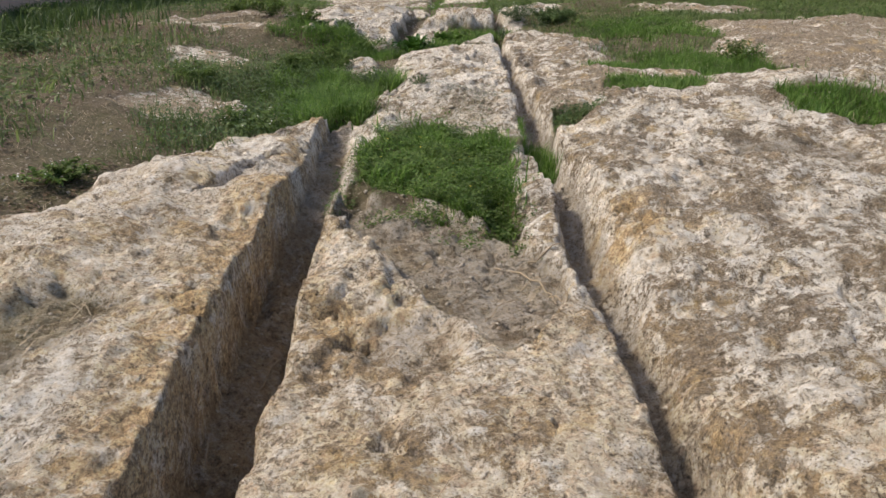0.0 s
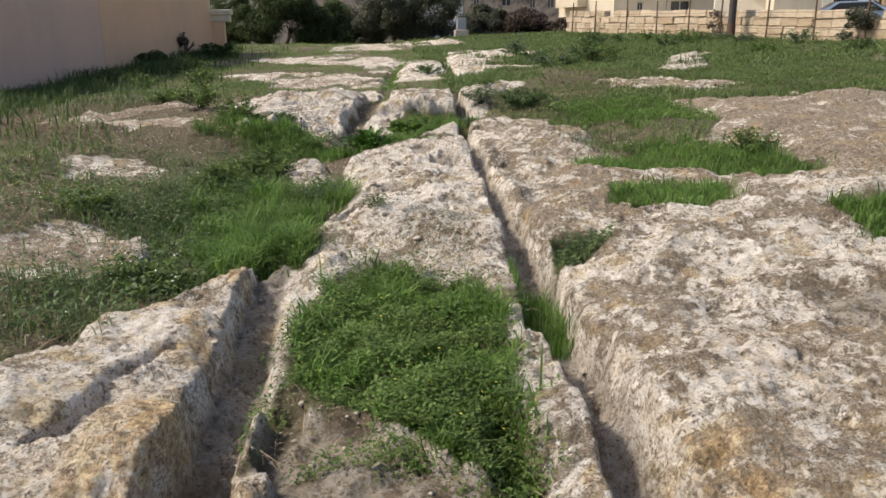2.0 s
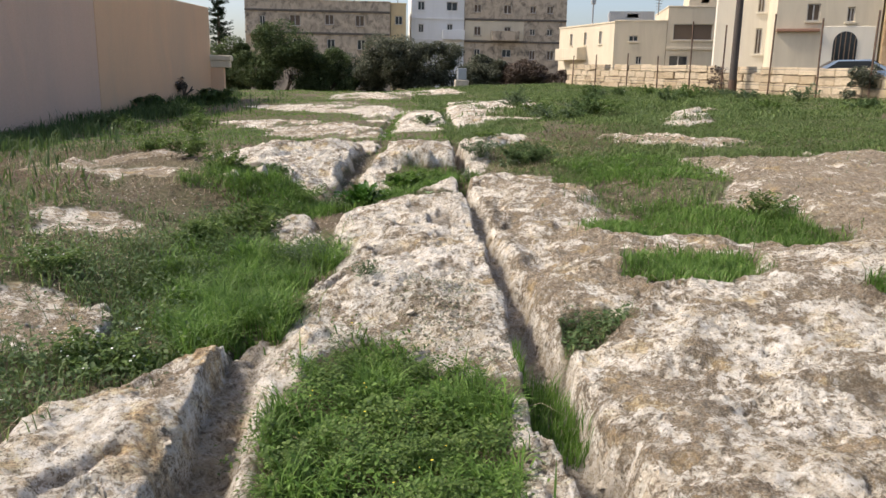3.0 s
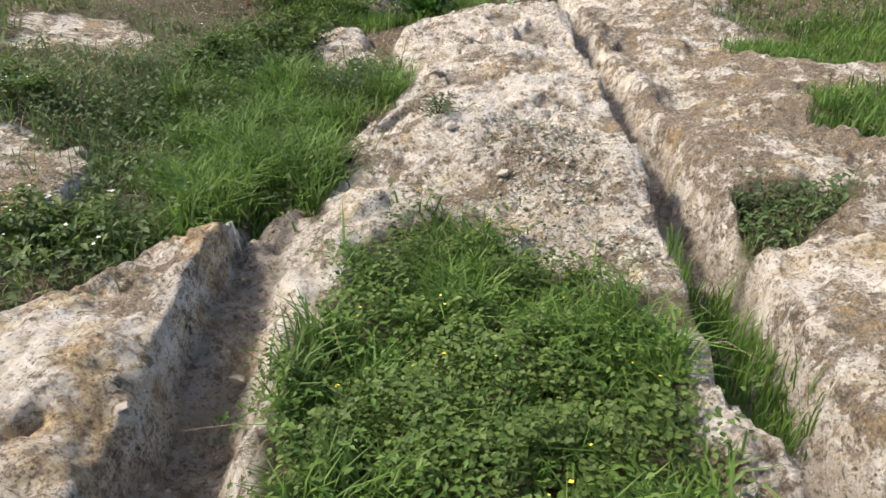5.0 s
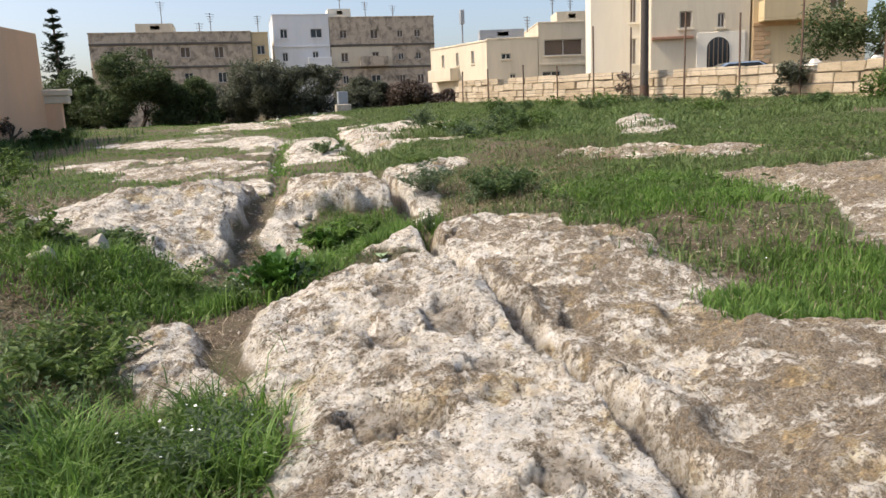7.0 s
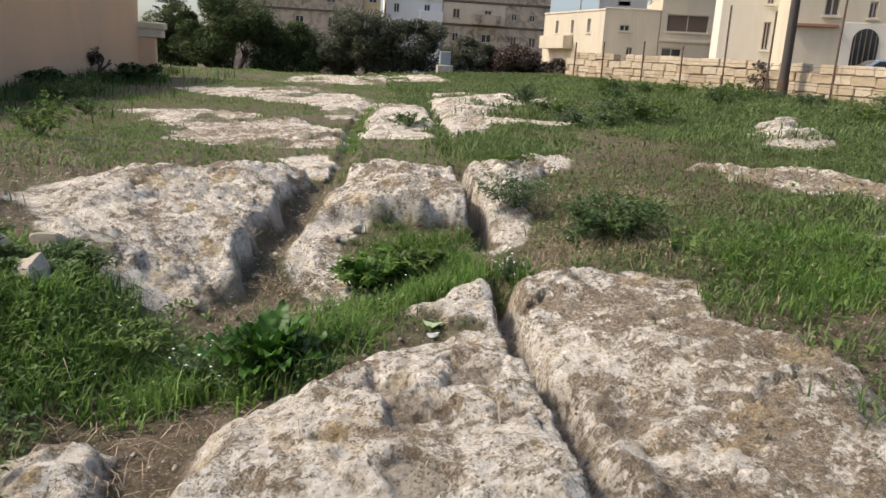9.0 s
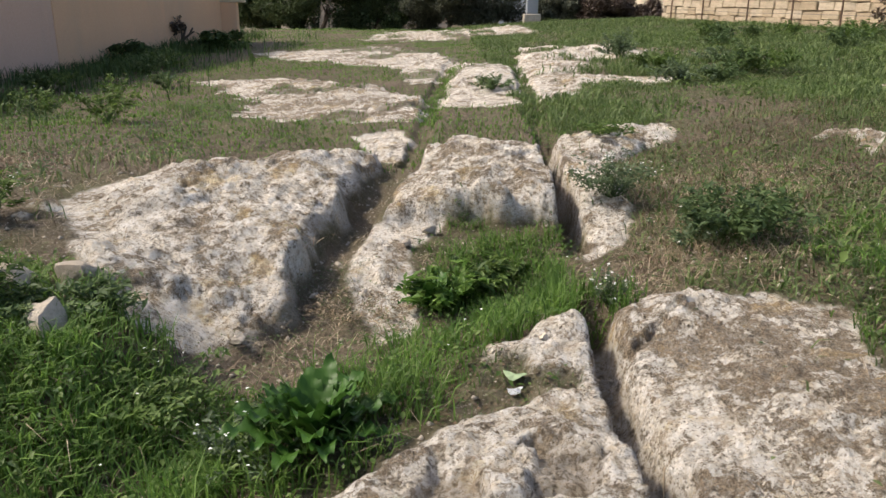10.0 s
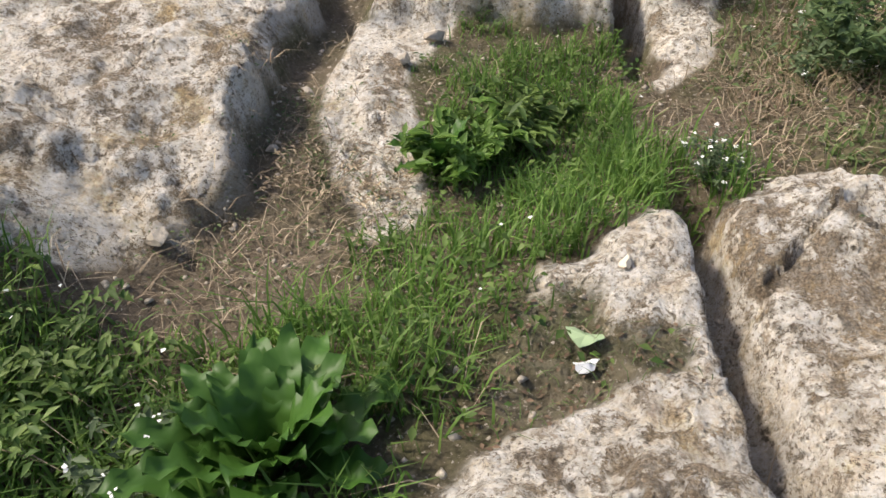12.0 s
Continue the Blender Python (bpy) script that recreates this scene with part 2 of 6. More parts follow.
M_SHUTTER = plain("brown_shutter", (0.16, 0.115, 0.08), 0.7)
M_RUST = plain("rusty_steel", (0.16, 0.10, 0.07), 0.8, 0.3, 0.6, 30)
M_POLE = plain("tarred_wood_pole", (0.085, 0.07, 0.06), 0.85, 0, 0.5, 12)
M_WIRE = plain("grey_wire", (0.2, 0.19, 0.18), 0.5, 0.8)
M_CARPAINT = plain("silver_blue_paint", (0.42, 0.5, 0.58), 0.25, 0.4, 0.05)
M_RUBBER = plain("black_rubber", (0.02, 0.02, 0.02), 0.8)
M_PLASTIC = plain("white_plastic_scrap", (0.8, 0.8, 0.78), 0.5, 0, 0.1)
M_DRYLEAF = plain("pale_green_dry_leaf", (0.30, 0.40, 0.22), 0.7, 0, 0.3)
M_GREYBOX = plain("grey_painted_metal", (0.36, 0.38, 0.4), 0.6, 0.2)


# ---- ground shape ----
LATTICE = [np.random.RandomState(s).rand(257, 257) for s in range(8)]


def vnoise(x, y, s):
    """Smooth value noise of period 256, from -1 to 1."""
    L = LATTICE[s % 8]
    xi, yi = np.floor(x), np.floor(y)
    fx, fy = x - xi, y - yi
    fx, fy = fx * fx * fx * (fx * (6 * fx - 15) + 10), fy * fy * fy * (fy * (6 * fy - 15) + 10)
    i, j = xi.astype(int) % 256, yi.astype(int) % 256
    a = L[i, j] * (1 - fx) + L[i + 1, j] * fx
    b = L[i, j + 1] * (1 - fx) + L[i + 1, j + 1] * fx
    return 2 * (a * (1 - fy) + b * fy) - 1


def fbm(x, y, scale, octaves, s=0, gain=0.5):
    x, y = x * scale + 31.7 + 7.3 * s, y * scale + 91.3 + 3.1 * s
    out, amp = np.zeros_like(x), 1.0
    for k in range(octaves):
        out += amp * vnoise(x, y, s + k)
        x, y, amp = 1.9 * x + 0.6 * y + 13.1, 1.9 * y - 0.6 * x + 5.7, amp * gain
    return out


def smooth(a, b, x):
    k = np.clip((x - a) / (b - a), 0, 1)
    return k * k * (3 - 2 * k)


def inside(x, y, pts):
    """Signed distance to a polygon's edge, positive inside."""
    d = np.full(x.shape, 1e9)
    odd = np.zeros(x.shape, bool)
    n = len(pts)
    for i in range(n):
        (ax, ay), (bx, by) = pts[i], pts[(i + 1) % n]
        ex, ey = bx - ax, by - ay
        k = np.clip(((x - ax) * ex + (y - ay) * ey) / (ex * ex + ey * ey), 0, 1)
        d = np.minimum(d, (x - ax - k * ex) ** 2 + (y - ay - k * ey) ** 2)
        if ay != by:
            odd ^= ((ay > y) != (by > y)) & (x < (bx - ax) * (y - ay) / (by - ay) + ax)
    return np.where(odd, 1, -1) * np.sqrt(d)


def slope_plane(x, y):
    """The hillside on which all lies: it rises ahead and to the field wall."""
    ys = np.where(y > 34, 34 + 3 * np.tanh((y - 34) / 3), np.maximum(y, -12))
    return 0.0699 * np.where(np.abs(x) < 9, x, np.sign(x) * (9 + 6 * np.tanh((np.abs(x) - 9) / 6))) + 0.0525 * ys - 0.006


# rock: outline in plan, top height, edge width, ragged edge, crust of soil and lichen on it
ROCKS = [
    ("left band", [(-2.2, -4.1), (-2.9, -3.0), (-3.3, -1.6), (-4.1, -0.4), (-3.7, 1.0), (-4.3, 2.2), (-3.6, 3.2), (-2.4, 3.55), (-2.02, 3.75), (-1.98, 4.35), (-1.82, 4.7), (-1.6, 5.2), (-1.32, 5.5), (-1.1, 5.78), (-0.93, 6.02), (-0.74, 6.3), (-0.6, 6.2), (-0.55, 5.2), (-0.6, 4.4), (-0.75, 0.0), (-0.78, -3.6), (-1.4, -4.4)], 0.10, 0.10, 0.06, 0.25),
    ("centre slab", [(0.6, -4.3), (0.1, -3.7), (-0.85, -3.9), (-0.9, 0.0), (-0.8, 3.6), (-0.6, 4.05), (-0.45, 4.45), (0.05, 4.1), (0.34, 3.72), (0.3, 4.1), (0.36, 4.5), (0.5, 5.3), (0.8, 5.2), (0.9, 0.0), (0.9, -4.0)], 0.0, 0.07, 0.03, 0.3),
    ("centre rock", [(-0.68, 5.3), (-0.66, 6.1), (-0.58, 6.5), (-0.6, 6.85), (-0.48, 7.15), (-0.46, 7.55), (-0.3, 7.8), (-0.45, 8.3), (-0.48, 8.95), (-0.38, 9.55), (0.0, 9.92), (0.28, 10.12), (0.22, 10.5), (0.55, 10.85), (0.72, 10.97), (0.9, 10.9), (0.95, 8.0), (0.85, 6.0), (0.6, 5.45), (0.42, 5.5), (0.1, 5.75), (-0.1, 6.15), (-0.33, 6.0), (-0.5, 5.3)], 0.06, 0.13, 0.06, 0.35),
    ("right rock", [(2.6, -3.6), (1.6, -4.4), (0.7, -4.0), (0.7, 0.0), (0.72, 10.9), (1.05, 11.02), (1.3, 11.12), (1.64, 11.0), (1.92, 10.7), (1.86, 10.3), (2.05, 9.9), (2.4, 8.0), (3.2, 7.4), (4.2, 7.25), (4.9, 6.6), (4.7, 5.9), (5.5, 5.0), (5.2, 3.7), (4.5, 2.9), (5.0, 1.6), (4.4, 0.2), (4.7, -1.0), (3.7, -2.3)], 0.04, 0.14, 0.08, 0.5),
    ("left block", [(-1.98, 11.95), (-1.72, 11.45), (-1.4, 11.02), (-1.2, 10.76), (-0.95, 10.74), (-0.73, 10.88), (-0.52, 11.2), (-0.53, 11.7), (-0.55, 12.14), (-0.47, 12.55), (-0.41, 13.15), (-0.34, 13.6), (-0.26, 14.1), (-0.7, 13.95), (-1.2, 13.2), (-1.74, 13.25), (-1.98, 12.75), (-2.25, 12.4)], 0.17, 0.07, 0.06, 0.35),
    ("lump", [(-0.28, 12.5), (-0.3, 12.15), (-0.32, 11.8), (-0.28, 11.4), (-0.15, 11.08), (-0.03, 11.02), (0.06, 11.2), (0.12, 11.51), (0.04, 11.95), (0.2, 12.5)], -0.13, 0.12, 0.08, 0.3),
    ("centre block", [(-0.2, 12.52), (-0.17, 12.75), (-0.1, 13.4), (-0.03, 13.9), (0.12, 14.5), (0.33, 14.95), (0.7, 14.9), (1.02, 14.6), (1.04, 13.3), (0.93, 12.5), (0.5, 12.47), (0.1, 12.49)], 0.06, 0.045, 0.03, 0.45),
    ("right lip", [(1.05, 11.95), (1.08, 12.8), (1.12, 13.5), (1.16, 14.4), (1.24, 14.8), (1.83, 15.1), (2.44, 15.05), (2.23, 14.5), (1.6, 13.75), (1.47, 12.9), (1.34, 12.2)], -0.04, 0.07, 0.07, 0.4),
    ("slab behind", [(-0.75, 15.7), (-0.29, 15.9), (-0.1, 15.3), (-0.13, 14.86), (-0.2, 14.3), (-0.4, 14.35), (-0.5, 14.9)], -0.12, 0.08, 0.06, 0.3),
    ("far left flat", [(-4.0, 21.6), (-2.5, 21.4), (-1.2, 20.2), (-0.13, 18.45), (-0.1, 16.5), (-0.83, 16.6), (-1.6, 16.8), (-2.2, 17.05), (-2.35, 18.65)], -0.17, 0.08, 0.22, 0.55),
    ("far left flat two", [(-4.3, 27.6), (-2.57, 27.85), (-1.15, 27.8), (0.4, 24.6), (0.03, 20.4), (-0.15, 20.24), (-0.51, 22.5), (-2.19, 25.0), (-3.34, 25.3)], -0.3, 0.08, 0.2, 0.4),
    ("far block", [(0.49, 22.7), (1.37, 21.3), (1.22, 18.4), (0.36, 19.1)], -0.2, 0.07, 0.06, 0.3),
    ("far ledge", [(0.24, 18.97), (0.82, 18.68), (1.15, 17.46), (0.7, 17.3), (0.23, 18.0)], -0.3, 0.1, 0.1, 0.4),
    ("far right flat", [(2.06, 25.4), (3.25, 24.8), (4.35, 23.5), (3.48, 21.3), (2.53, 20.8), (2.3, 20.35), (3.47, 19.0), (3.2, 18.3), (2.42, 18.45), (1.6, 17.95), (1.72, 22.1)], -0.27, 0.08, 0.2, 0.4),
    ("brow", [(-2.6, 31.5), (-1.6, 35.4), (2.9, 34.4), (3.6, 31.2), (1.5, 31.8), (0.2, 31.0)], -0.48, 0.25, 0.5, 0.5),
    ("right outcrop", [(3.2, 11.5), (4.0, 11.35), (6.0, 11.0), (6.8, 9.5), (6.2, 7.4), (4.6, 6.9), (3.6, 7.0), (3.45, 8.0), (3.15, 8.8), (3.7, 10.2)], -0.03, 0.12, 0.25, 0.85),
    ("right outcrop two", [(3.6, 14.2), (4.31, 13.95), (5.2, 12.6), (4.6, 12.0), (4.25, 12.45), (3.75, 13.06)], -0.05, 0.12, 0.3, 0.8),
    ("right outcrop three", [(4.9, 15.7), (5.5, 15.4), (6.2, 16.2), (6.4, 17.3), (6.75, 18.5), (6.3, 18.0), (5.2, 16.6)], -0.14, 0.12, 0.3, 0.4),
    ("left outcrop", [(-2.9, 6.1), (-2.4, 6.95), (-1.62, 6.78), (-1.6, 6.3), (-2.05, 6.0)], 0.1, 0.08, 0.3, 0.7),
    ("left outcrop two", [(-1.22, 9.45), (-0.73, 9.33), (-0.64, 8.95), (-0.58, 8.5), (-0.9, 8.5), (-1.0, 8.8)], -0.03, 0.08, 0.08, 0.4),
    ("left slab", [(-1.07, 9.42), (-0.92, 9.49), (-0.71, 9.45), (-0.67, 9.37), (-0.71, 9.12), (-0.94, 9.1)], 0.0, 0.08, 0.08, 0.4),
    ("left outcrop three", [(-3.0, 8.9), (-2.5, 8.95), (-2.05, 8.6), (-2.15, 8.3), (-2.8, 8.2)], 0.12, 0.06, 0.3, 0.7),
    ("left outcrop five", [(-3.6, 11.3), (-2.5, 11.2), (-2.3, 10.6), (-2.6, 10.4), (-3.3, 10.7)], 0.2, 0.08, 0.35, 0.7),
    ("left outcrop four", [(-4.4, 11.6), (-2.6, 12.9), (-2.5, 12.2), (-3.6, 11.2)], 0.29, 0.06, 0.5, 0.85),
]
# ochre lichen and iron stains: place and radius
STAINS = [(-0.98, 5.76, 0.17), (-1.0, 4.85, 0.16), (-0.95, 4.1, 0.24), (-0.75, 2.95, 0.2), (-0.45, 2.75, 0.16), (0.98, 3.4, 0.25)]
# hollows cut into rock: outline, depth, edge width, how much earth lies in them
HOLLOWS = [
    ("basin", [(-0.66, 4.6), (-0.22, 4.3), (0.06, 4.05), (0.39, 3.7), (0.55, 3.2), (0.52, 2.84), (0.4, 2.6), (0.32, 2.47), (0.22, 2.44), (0.09, 2.57), (-0.07, 2.84), (-0.23, 3.18), (-0.42, 3.6), (-0.6, 4.05)], 0.10, 0.03, 0.3, 0.55),
    ("grey hollow", [(-0.4, 2.8), (-0.2, 2.8), (0.0, 2.68), (0.05, 2.55), (0.05, 2.36), (-0.13, 2.23), (-0.3, 2.38), (-0.36, 2.6)], 0.065, 0.05, 0.0, 0.5),
    ("tongue", [(-0.68, 2.86), (-0.6, 2.83), (-0.4, 2.86), (-0.21, 2.86), (-0.3, 3.15), (-0.39, 3.44), (-0.52, 3.75), (-0.63, 4.0), (-0.7, 3.83), (-0.69, 3.3)], -0.05, 0.022, 0.0, 0.0),
    ("flake", [(1.09, 2.85), (1.22, 2.87), (1.3, 2.56), (1.34, 2.39), (1.52, 2.29), (1.9, 2.2), (1.7, 1.9), (1.3, 1.9), (1.15, 2.3)], 0.025, 0.025, 0.0, 0.15),
    ("left hollow", [(-1.85, 2.2), (-1.6, 2.9), (-1.3, 2.8), (-1.35, 2.3), (-1.6, 2.0)], 0.05, 0.1, 0.7, 0.0),
    ("left gully", [(-1.36, 4.05), (-1.26, 4.6), (-1.08, 4.95), (-1.02, 4.85), (-1.12, 4.55), (-1.2, 4.05)], 0.07, 0.04, 0.0, 0.2),
    ("left saddle", [(-0.55, 4.3), (-0.8, 4.36), (-1.0, 4.6), (-1.1, 4.85), (-0.98, 5.15), (-0.8, 5.3), (-0.55, 5.25)], 0.07, 0.16, 0.0, 0.2),
    ("clump bed", [(-0.6, 4.85), (-0.46, 4.62), (-0.2, 4.36), (0.06, 4.1), (0.34, 3.78), (0.46, 4.0), (0.42, 4.3), (0.46, 4.87), (0.42, 5.3), (0.2, 5.75), (0.04, 6.0), (-0.08, 6.2), (-0.3, 6.15), (-0.42, 5.8), (-0.44, 5.3), (-0.54, 4.98)], 0.07, 0.1, 1.0, 0.0),
    ("gravel flat", [(-0.05, 6.1), (0.0, 6.6), (0.2, 6.95), (0.5, 6.75), (0.52, 6.1), (0.46, 5.6), (0.1, 5.75)], 0.03, 0.08, 0.15, 0.1),
    ("moss notch", [(0.86, 5.68), (0.92, 6.08), (1.2, 6.05), (1.32, 5.85), (1.05, 5.66)], 0.08, 0.05, 1.0, 0.0),
    ("tip hollow", [(0.14, 10.54), (0.45, 10.64), (0.56, 10.58), (0.53, 10.44), (0.68, 10.46), (0.76, 10.42), (0.7, 10.3), (0.55, 10.24), (0.42, 10.17), (0.24, 10.08), (0.08, 10.2)], 0.045, 0.05, 0.95, 0.0),
    ("gravel bed", [(-0.95, 10.8), (-0.6, 11.2), (-0.52, 11.9), (-0.36, 11.8), (-0.3, 11.4), (-0.1, 11.0), (-0.3, 10.62), (-0.8, 10.5)], 0.0, 0.15, 0.6, 0.75),
    ("rib foot", [(0.28, 4.3), (0.43, 4.15), (0.46, 3.85), (0.4, 3.6), (0.22, 3.85)], 0.1, 0.06, 0.8, 0.0),
    ("right scrape", [(1.79, 4.95), (1.87, 5.0), (2.08, 4.98), (2.15, 4.93), (2.7, 4.85), (2.6, 4.3), (2.1, 4.3), (1.85, 4.6)], 0.04, 0.025, 0.2, 0.5),
    ("brown patch", [(1.85, 9.4), (2.25, 9.65), (2.65, 9.3), (2.2, 8.7), (1.95, 9.0)], 0.02, 0.1, 0.5, 0.0),
    ("green patch", [(1.43, 6.55), (1.5, 6.9), (1.7, 7.17), (2.12, 7.3), (2.45, 6.8), (2.3, 6.45), (2.0, 6.3), (1.6, 6.3)], 0.05, 0.08, 1.0, 0.0),
    ("green patch two", [(1.6, 8.05), (1.65, 8.6), (2.2, 8.75), (2.55, 9.3), (3.4, 8.5), (3.6, 7.6), (3.0, 7.3), (2.4, 7.9)], 0.05, 0.1, 1.0, 0.0),
    ("green patch three", [(2.6, 5.5), (2.65, 6.05), (3.3, 6.2), (3.7, 5.7), (3.0, 5.3)], 0.05, 0.08, 1.0, 0.0),
]
# ruts: (ahead, centre, half width at the floor, half width at the rim, depth)
RUT_LEFT = np.array([(-4.4, -0.77, 0.08, 0.145, 0.0), (-3.4, -0.77, 0.08, 0.145, 0.3), (-2, -0.775, 0.09, 0.15, 0.38), (2, -0.78, 0.09, 0.155, 0.38), (3.0, -0.785, 0.09, 0.165, 0.38), (3.6, -0.79, 0.09, 0.16, 0.36), (4.05, -0.77, 0.07, 0.13, 0.28), (4.6, -0.74, 0.04, 0.15, 0.17), (5.1, -0.73, 0.03, 0.15, 0.17), (5.7, -0.74, 0.03, 0.15, 0.19), (6.1, -0.74, 0.03, 0.14, 0.14), (6.4, -0.75, 0.06, 0.16, 0.02)])
RUT_RIGHT = np.array([(-4.4, 0.73, 0.02, 0.09, 0.0), (-3.4, 0.73, 0.02, 0.09, 0.16), (-2, 0.73, 0.02, 0.09, 0.19), (1.7, 0.73, 0.02, 0.08, 0.19), (2.5, 0.74, 0.02, 0.1, 0.19), (3.2, 0.72, 0.025, 0.12, 0.23), (3.9, 0.74, 0.03, 0.11, 0.25), (4.6, 0.76, 0.04, 0.1, 0.22), (5.0, 0.70, 0.07, 0.12, 0.22), (5.6, 0.76, 0.07, 0.11, 0.22), (6.2, 0.76, 0.04, 0.09, 0.24), (7.2, 0.79, 0.03, 0.09, 0.2), (8.4, 0.8, 0.03, 0.08, 0.16), (9.4, 0.85, 0.02, 0.07, 0.17), (10.9, 0.9, 0.02, 0.07, 0.22), (11.2, 0.92, 0.02, 0.07, 0.02)])
RUT_FAR_LEFT = np.array([(11.3, -0.47, 0.05, 0.1, 0.0), (11.6, -0.46, 0.05, 0.11, 0.2), (12.1, -0.43, 0.06, 0.14, 0.26), (12.6, -0.35, 0.06, 0.15, 0.26), (13.2, -0.28, 0.05, 0.13, 0.2), (13.8, -0.2, 0.03, 0.09, 0.16), (14.5, -0.09, 0.03, 0.09, 0.07), (15.6, 0.0, 0.05, 0.12, 0.05), (18.7, 0.12, 0.12, 0.2, 0.06), (22.5, 0.42, 0.14, 0.24, 0.06), (25, 0.65, 0.1, 0.2, 0.0)])
RUT_FAR_RIGHT = np.array([(12.0, 1.0, 0.03, 0.08, 0.0), (12.5, 1.01, 0.04, 0.10, 0.28), (13.3, 1.07, 0.04, 0.09, 0.28), (14.2, 1.09, 0.04, 0.09, 0.25), (15.0, 1.18, 0.05, 0.12, 0.09), (17.5, 1.38, 0.07, 0.17, 0.06), (23, 1.62, 0.08, 0.18, 0.08), (25, 1.8, 0.1, 0.2, 0.0)])


def ground_parts(x, y):
    """Height, and how far the ground is rock, earth-dusted or darkened on the far cut face, and crusted, at places in
    plan.
    """
    u, v = x - 0.10, y - 0.08
    wob = 0.035 * fbm(u, v, 3.1, 3, 1)
    uu, vv = u + wob, v + 0.035 * fbm(u, v, 3.1, 3, 4)
    far = -0.028 * np.clip(v - 11, 0, 22)
    h = far * (1 - 0.11 * np.clip(-u, 0, 6.5)) + 0.34 * smooth(-1.0, -3.2, u) * smooth(20, 13, v) * smooth(-8.5, -4.5, u)
    h += -0.026 * np.clip(u - 4, 0, 12) - 0.05 * smooth(-1.9, -0.8, u) * smooth(6.0, 6.8, v) * smooth(11, 9, v)
    h += -0.02
    axis = np.interp(u, [-3, -1.3, -0.2, 0.6, 1.1, 2.2], [10.4, 10.6, 10.95, 11.6, 11.9, 12.2])
    h -= 0.18 * np.exp(-((v - axis) / np.where(v > axis, 1.15, 0.75)) ** 2) * smooth(-1.25, -0.55, u) * smooth(2.3, 0.9, u)
    h += 0.17 * smooth(-0.7, -1.25, u) * smooth(-3.2, -1.6, u) * smooth(9.4, 10.3, v) * smooth(14.4, 13.2, v)
    h += 0.035 * fbm(u, v, 0.9, 4, 2) + 0.012 * fbm(u, v, 7, 3, 5)
    rock, dust_shade, crust = np.zeros_like(h), np.zeros_like(h), np.zeros_like(h)
    grain = 0.03 * fbm(u, v, 1.5, 3, 3) + 0.013 * fbm(u, v, 5.5, 5, 6, 0.62)
    grain += 0.026 * (0.4 - np.abs(fbm(u + 0.2 * v, 1.3 * v, 2.6, 5, 0, 0.6)))
    grain += 0.017 * (0.4 - np.abs(fbm(u, 1.15 * v, 10.0, 4, 5, 0.62)))
    pit = fbm(u, v * 0.8, 3.6, 6, 7, 0.62)
    grain -= 0.03 * smooth(0.74, 0.92, pit)
    ledge = fbm(u * 0.7 + 0.3 * v, v - 0.2 * u, 0.9, 4, 5)
    ledge = 0.018 * (np.floor(ledge * 5) + smooth(0.82, 1.0, ledge * 5 - np.floor(ledge * 5)))
    for name, pts, top, edge, ragged, cr in ROCKS:
        x0, x1 = min(p[0] for p in pts) - 0.7, max(p[0] for p in pts) + 0.7
        y0, y1 = min(p[1] for p in pts) - 0.7, max(p[1] for p in pts) + 0.7
        near = (u > x0) & (u < x1) & (v > y0) & (v < y1)
        if not near.any():
            continue
        d = inside(uu[near], vv[near], pts) + ragged * fbm(u[near], v[near], 4.3, 3, 3) * 0.6
        if name.startswith("far "):
            d = d + 0.12
        m = smooth(-edge * 0.5, edge, d)
        t = top + far[near] * 0.15 + grain[near] + 0.05 * smooth(0, 0.5, d)
        if name in ("right rock", "left block", "centre block", "centre rock"):
            t = t + ledge[near]
        if name == "right rock":
            t = t - 0.12 * smooth(6.2, 7.4, v[near]) * smooth(10.3, 9.3, v[near]) * smooth(0.8, 1.1, u[near])
            cr = cr + 0.14 * smooth(5.5, 7.5, v[near]) * smooth(1.0, 1.5, u[near])
        if name == "left band":
            t = t + 0.11 * smooth(-1.1, -2.0, u[near])
        if name == "left block":
            t = t + 0.06 * smooth(-0.8, -1.8, u[near]) - 0.3 * smooth(12.1, 10.85, v[near]) * smooth(-1.7, -0.9, u[near]) - 0.03 * smooth(-0.85, -0.55, u[near] - 0.2 * (v[near] - 12.5)) - 0.05 * smooth(12.8, 14.2, v[near])
        if name == "centre block":
            t = t - 0.03 * smooth(13.0, 14.5, v[near]) + 0.05 * (smooth(0.2, 0.45, fbm(u[near], 2.2 * v[near], 1.6, 3, 4)) - 0.5)
        if name == "right lip":
            t = t - 0.12 * smooth(13.2, 11.9, v[near])
        if name == "lump":
            t = t - 0.06 * smooth(11.9, 11.0, v[near])
        h[near] = h[near] * (1 - m) + np.maximum(t, h[near] - 0.02) * m
        rock[near] = np.maximum(rock[near], smooth(0.15, 0.55, m))
        crust[near] = np.maximum(crust[near] * (1 - m), m * cr)
    rock *= 1 - smooth(15.6, 16.4, v) * 0.75 * smooth(-0.2, -0.5, fbm(u, v, 1.1, 5, 2))
    for name, pts, depth, edge, earth, dusty in HOLLOWS:
        near = (np.abs(u - pts[0][0]) < 2.6) & (np.abs(v - pts[0][1]) < 2.6)
        if not near.any():
            continue
        d = inside(uu[near], vv[near], pts)
        m = smooth(-edge * 0.4, edge, d + 0.02 * fbm(u[near], v[near], 9, 2, 1))
        h[near] = h[near] - depth * m
        rock[near] *= 1 - earth * m
        dust_shade[near] = np.maximum(dust_shade[near], dusty * m)
